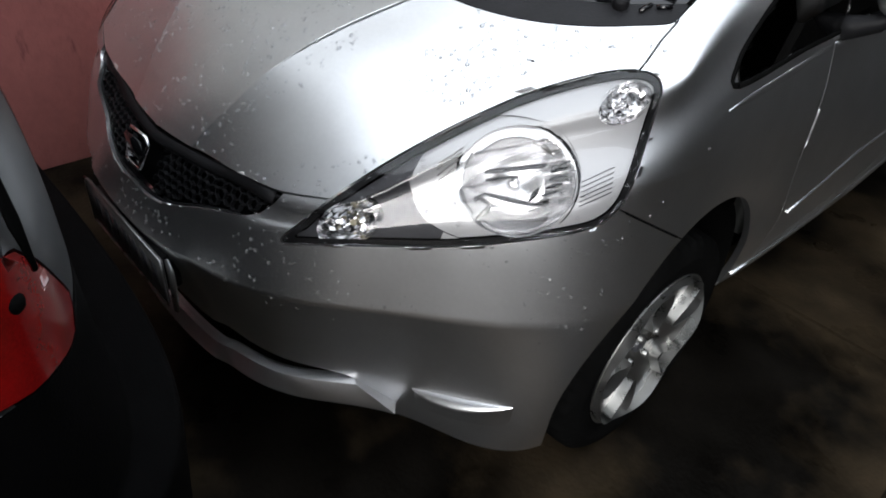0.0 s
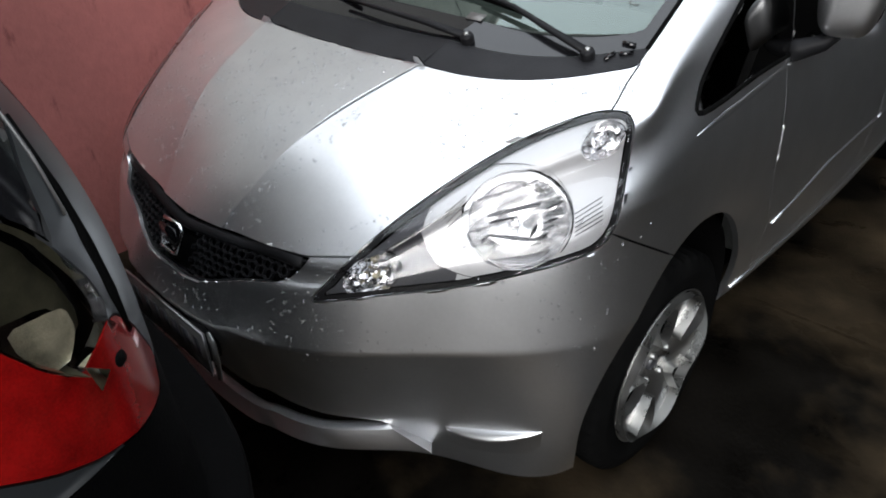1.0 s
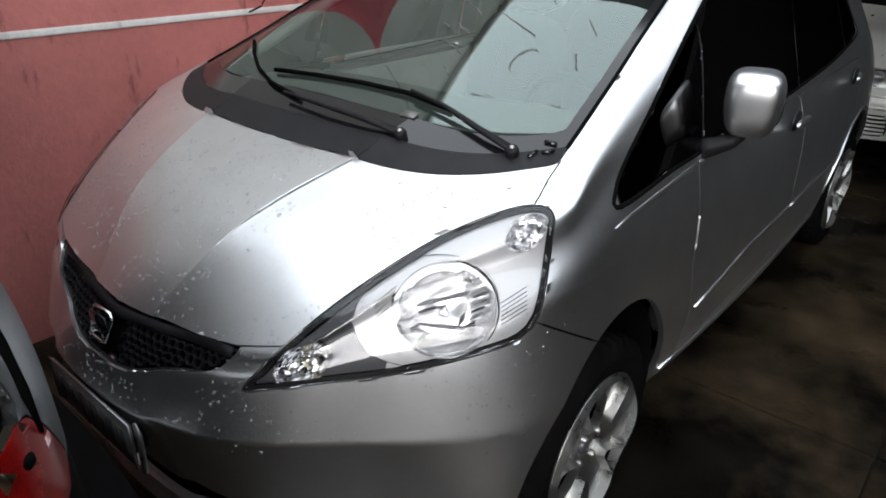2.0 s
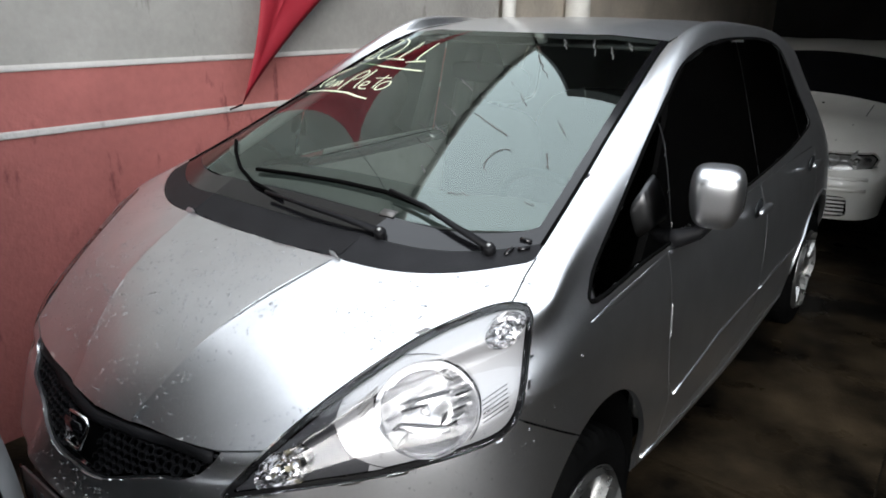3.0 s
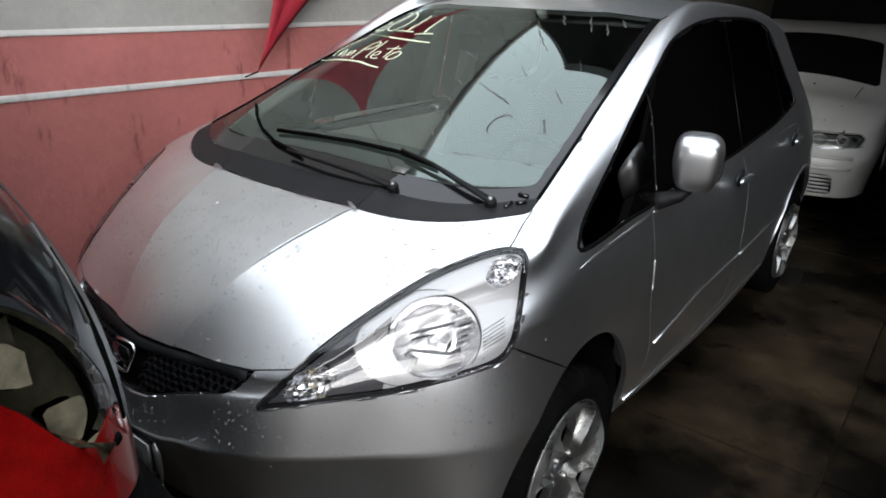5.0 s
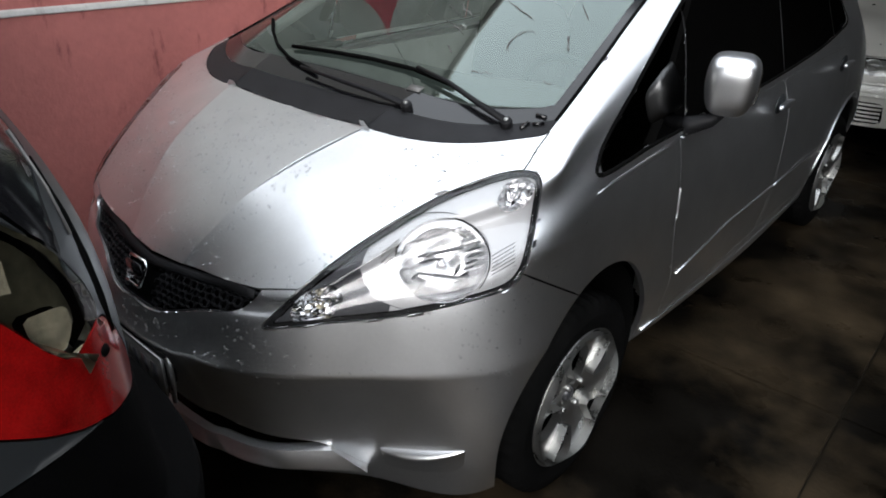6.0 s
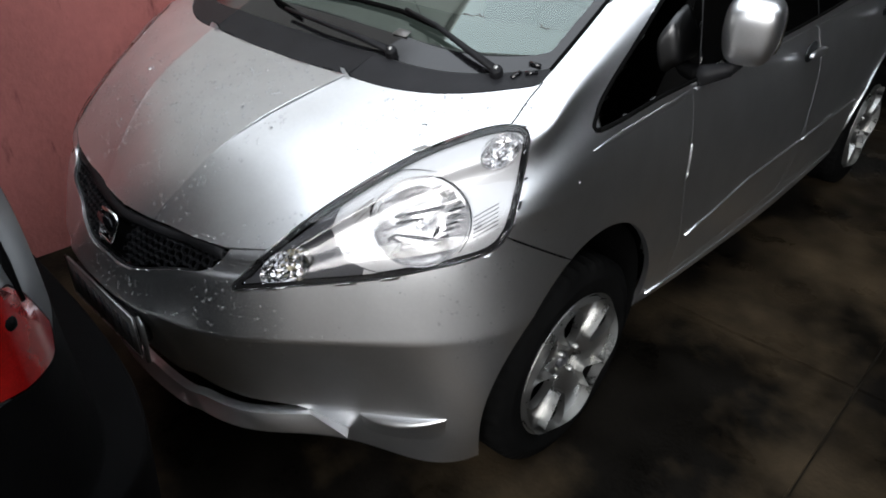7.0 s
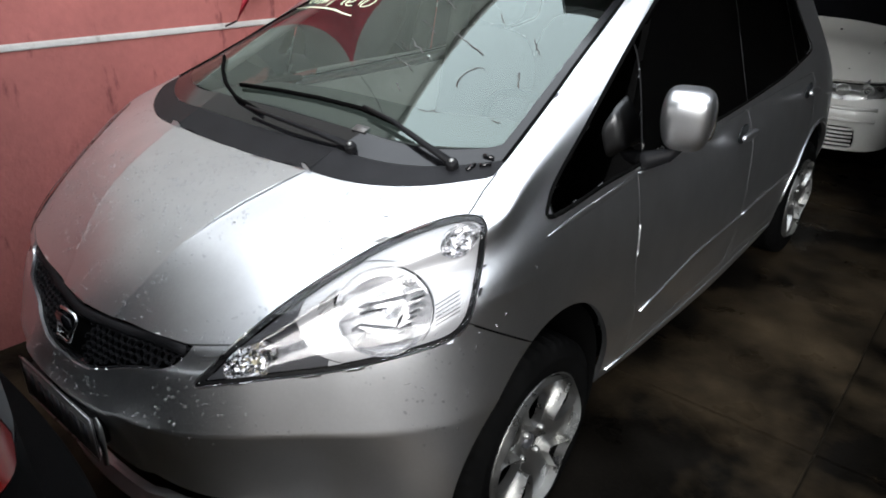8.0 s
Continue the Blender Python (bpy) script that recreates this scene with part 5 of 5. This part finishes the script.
for z in (0.285, 0.315, 0.345, 0.375, 0.405):
    pts = [wfront(x, z) for x in np.linspace(-.60, .60, 15)]
    obj("bumper_slat", strip([h - n * 0.012 for h, n in pts], 0.019, 0.014, [n for h, n in pts]), M_WHITE, white)
for z in (0.475, 0.56):
    pts = [wfront(x, z) for x in np.linspace(-.70, .70, 17)]
    obj("bumper_moulding", strip([h for h, n in pts], 0.03, 0.008, [n for h, n in pts]), M_WHITE, white)
for s in (1, -1):
    for cx in (.47, .61):
        h, n = wfront(s * cx, .685)
        obj("lamp_bowl", revolve([(0.045, 0), (0.03, -0.025), (0.0, -0.03)], Matrix.Translation(h - n * 0.006) @ n.to_track_quat("Z", "Y").to_matrix().to_4x4(), 24), M_ALLOY, white)
    pts = []
    for x, y in ((.44, .25), (.50, .5), (.54, .75), (.55, .98)):
        hit, n, _, _ = WTREE.ray_cast(Vector((s * x, y, 3)), Vector((0, 0, -1)))
        pts.append((hit, n))
    obj("hood_line", strip([h for h, n in pts], 0.008, 0.001, [n for h, n in pts]), M_GREY, white)
for y in (0.72, 3.05):
    for s in (1, -1):
        obj("tyre", revolve([(0.16, -.08), (.26, -.085), (.285, -.07), (.287, .07), (.26, .085), (.16, .08), (.15, .05), (0, .05)], pose(s * .72, y, .309, 0, 90 * s, 0), 40), M_RUBBER, white)
        obj("wheel_well", revolve([(.34, .2), (.34, -.1), (0, -.12)], pose(s * .60, y, .31, 0, 90 * s, 0), 32), M_DARK, white)
obj("underbody", box_bm(-.7, .7, .2, 3.6, .2, .25), M_DARK, white)
obj("washer_nozzle", blob((.012, .016, .006), pose(.22, .86, 1.008), 2, 12, 8), M_PLASTIC, white)
white.matrix_world = pose(0.175, 4.80, -0.02) @ Matrix.Diagonal((1, 1, 0.92, 1))
bmw.free()

# ---- dark grey hatchback's tail beside the camera ----
GE = [(0, 0.22, 1.38), (.30, .235, 1.38), (.58, .28, 1.36), (.62, .80, 1.43), (.58, 1.9, 1.46), (.58, 2.6, 1.44)]
GB = [(0, .055, 1.08), (.42, .075, 1.08), (.69, .165, 1.07), (.765, .50, 1.06), (.79, 1.2, .97), (.80, 2.6, .95)]
GN = [(0, .02, .84), (.44, .04, .84), (.73, .145, .84), (.80, .50, .84), (.82, 1.2, .82), (.82, 2.6, .82)]
GM = [(0, .02, .66), (.45, .035, .66), (.745, .13, .66), (.82, .50, .66), (.83, 1.2, .62), (.83, 2.6, .62)]
GU = [(0, -.06, .62), (.46, -.04, .62), (.75, .09, .62), (.825, .48, .60), (.83, 1.2, .50), (.83, 2.6, .50)]
GL = [(0, -.04, .28), (.44, -.02, .28), (.72, .10, .28), (.79, .48, .26), (.79, 1.2, .24), (.79, 2.6, .24)]
GC = [(.30, .23, 1.38), (.30, .80, 1.46), (.30, 1.9, 1.49), (.30, 2.6, 1.47)]
GS = [(0, .22, 1.38), (0, .80, 1.465), (0, 1.9, 1.495), (0, 2.6, 1.475)]
gskin = smooth_skin(4, ([GE, GB, GN, GM, GU, GL], [(3, 0, 5, .6), (4, 0, 3, .6), (5, 0, 5, .8)]), ([GS, GC, GE[2:]], []))
bmg = bmesh.new()
bmg.from_mesh(gskin)
bmg.normal_update()
gl = bmg.faces.layers.int.new("tag")
UU, UV, UN = basis((0.9, -0.42, 0.1))


def tail(poly):
    pts = [(np.dot(p, UU), np.dot(p, UV)) for p in poly]
    return lambda co, no: np.where((co[:, 0] < 0.35) | (co[:, 1] > 0.7), 1.0, sdf(pts, np.stack([co @ UU, co @ UV], 1)))


SEAM = [(.78, .34, 1.085), (.76, .27, 1.045), (.753, .238, 1.009), (.751, .201, .955), (.74, .177, .927), (.714, .146, .940), (.69, .126, .948)]
CLEAR = SEAM + [(.695, .13, .985), (.70, .16, 1.045), (.715, .21, 1.095), (.74, .28, 1.145), (.76, .34, 1.175)]
REDL = SEAM + [(.665, .108, .915), (.62, .088, .845), (.65, .101, .820), (.718, .147, .832), (.75, .191, .848), (.766, .232, .868), (.79, .30, .915), (.80, .34, .97)]
cut(bmg, tail(CLEAR), 1, gl)
FACETS = ([(.75, .215, .995), (.73, .152, .985), (.725, .14, .968), (.735, .155, .945), (.74, .177, .930), (.751, .201, .957)],
          [(.745, .25, 1.085), (.738, .195, 1.065), (.75, .20, 1.02), (.757, .235, 1.03), (.76, .27, 1.06)])
for k, facet in enumerate(FACETS):
    cut(bmg, tail(facet), 6 + k, gl, (1,))
cut(bmg, tail(REDL), 2, gl)
cut(bmg, lambda co, no: np.where(co[:, 1] > 3, 1.0, co[:, 2] - 0.84), 3, gl)
cut(bmg, lambda co, no: np.where(np.abs(co[:, 0]) < .45, 1.0, sdf([(.20, 1.27), (.15, 1.18), (.128, 1.13), (.146, 1.085), (.150, 1.03), (.161, 1.03), (.18, 1.065), (.22, 1.12), (.32, 1.15), (.8, 1.10), (2.5, 1.03), (2.5, 1.36), (.42, 1.345), (.2, 1.31)], co[:, 1:3])), 4, gl)
cut(bmg, lambda co, no: np.maximum.reduce([np.abs(co[:, 0]) - np.interp(co[:, 2], [.86, 1.36], [.55, .45]), .89 - co[:, 2], co[:, 2] - 1.34, co[:, 1] - .35]), 5, gl)
grey = tagged(new("grey_car"), "dark grey hatchback, its tail close to the silver car", "car")
obj("body", panel(bmg, {0}, gl, 0.002, 0.015), M_GREY, grey)
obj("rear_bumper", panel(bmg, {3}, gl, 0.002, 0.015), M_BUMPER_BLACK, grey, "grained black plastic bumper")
for s in (1, -1):
    obj("side_window", side_only(panel(bmg, {4}, gl, 0.004, 0.0), s), M_BLACK, grey, "black side glass")
obj("tailgate_glass", panel(bmg, {5}, gl, 0.004, 0.0), M_BLACK, grey, "black tailgate glass")
lampg = new("tail_lamp")
lampg.parent = grey
for tag, depth, name, material, label in ((1, 0.030, "reflector", M_OLIVE, "dark olive reflector"), (6, 0.014, "reflector_facet", M_AMBER, "cream reflector facet"), (7, 0.018, "reflector_facet", M_AMBER, "cream reflector facet")):
    p = panel(bmg, {tag}, gl, 0.001, 0.0)
    obj(name, offset_copy(p, depth), material, lampg, label)
    p.free()
ln = obj("clear_lens", panel(bmg, {1, 6, 7}, gl, 0.001, 0.012), M_LENS, lampg, "clear upper lens")
ln.visible_shadow = False
obj("red_lens", panel(bmg, {2}, gl, 0.001, 0.012), M_RED, lampg, "glossy red lower lens")
GTREE = mathutils.bvhtree.BVHTree.FromBMesh(bmg)


def tail_line(points, width, height, material, name, label=""):
    pts = []
    for p in points:
        hit, n, _, _ = GTREE.ray_cast(Vector(p) + Vector(UN), -Vector(UN))
        pts.append((hit, n))
    obj(name, strip([p for p, n in pts], width, height, [n for p, n in pts]), material, grey, label)


tail_line([(.665, .10, 1.12), (.685, .10, 1.06), (.695, .10, 1.01), (.70, .10, .96), (.70, .10, .915)], [.004, .016, .022, .020, .006], .002, M_DARK, "tailgate_gap", "black gap beside the tailgate")
tail_line([(.66, .11, 1.15), (.675, .112, 1.09), (.69, .114, 1.04)], .003, .003, M_PLATE, "tailgate_edge", "pale tailgate edge")
obj("rubber_stop", blob((.012, .02, .01), pose(.705, .145, .907), 2.5, 14, 10), M_RUBBER, lampg, "black rubber stop")
for s in (1, -1):
    obj("tyre", revolve([(0.16, -.08), (.26, -.085), (.285, -.07), (.287, .07), (.26, .085), (.16, .08), (.15, .05), (0, .05)], pose(s * .70, .75, .287, 0, 90 * s, 0), 40), M_RUBBER, grey)
obj("plate_panel", box_bm(-.26, .26, -.085, -.05, .36, .50, .006), M_PLATE, grey, "pale blank plate")
obj("underbody", box_bm(-.72, .72, .1, 2.55, .22, .26), M_DARK, grey)
grey.matrix_world = pose(0.025, -0.185, 0.0) @ Matrix.Diagonal((1, -1, 1.115, 1))
bmg.free()
bm_skin.free()
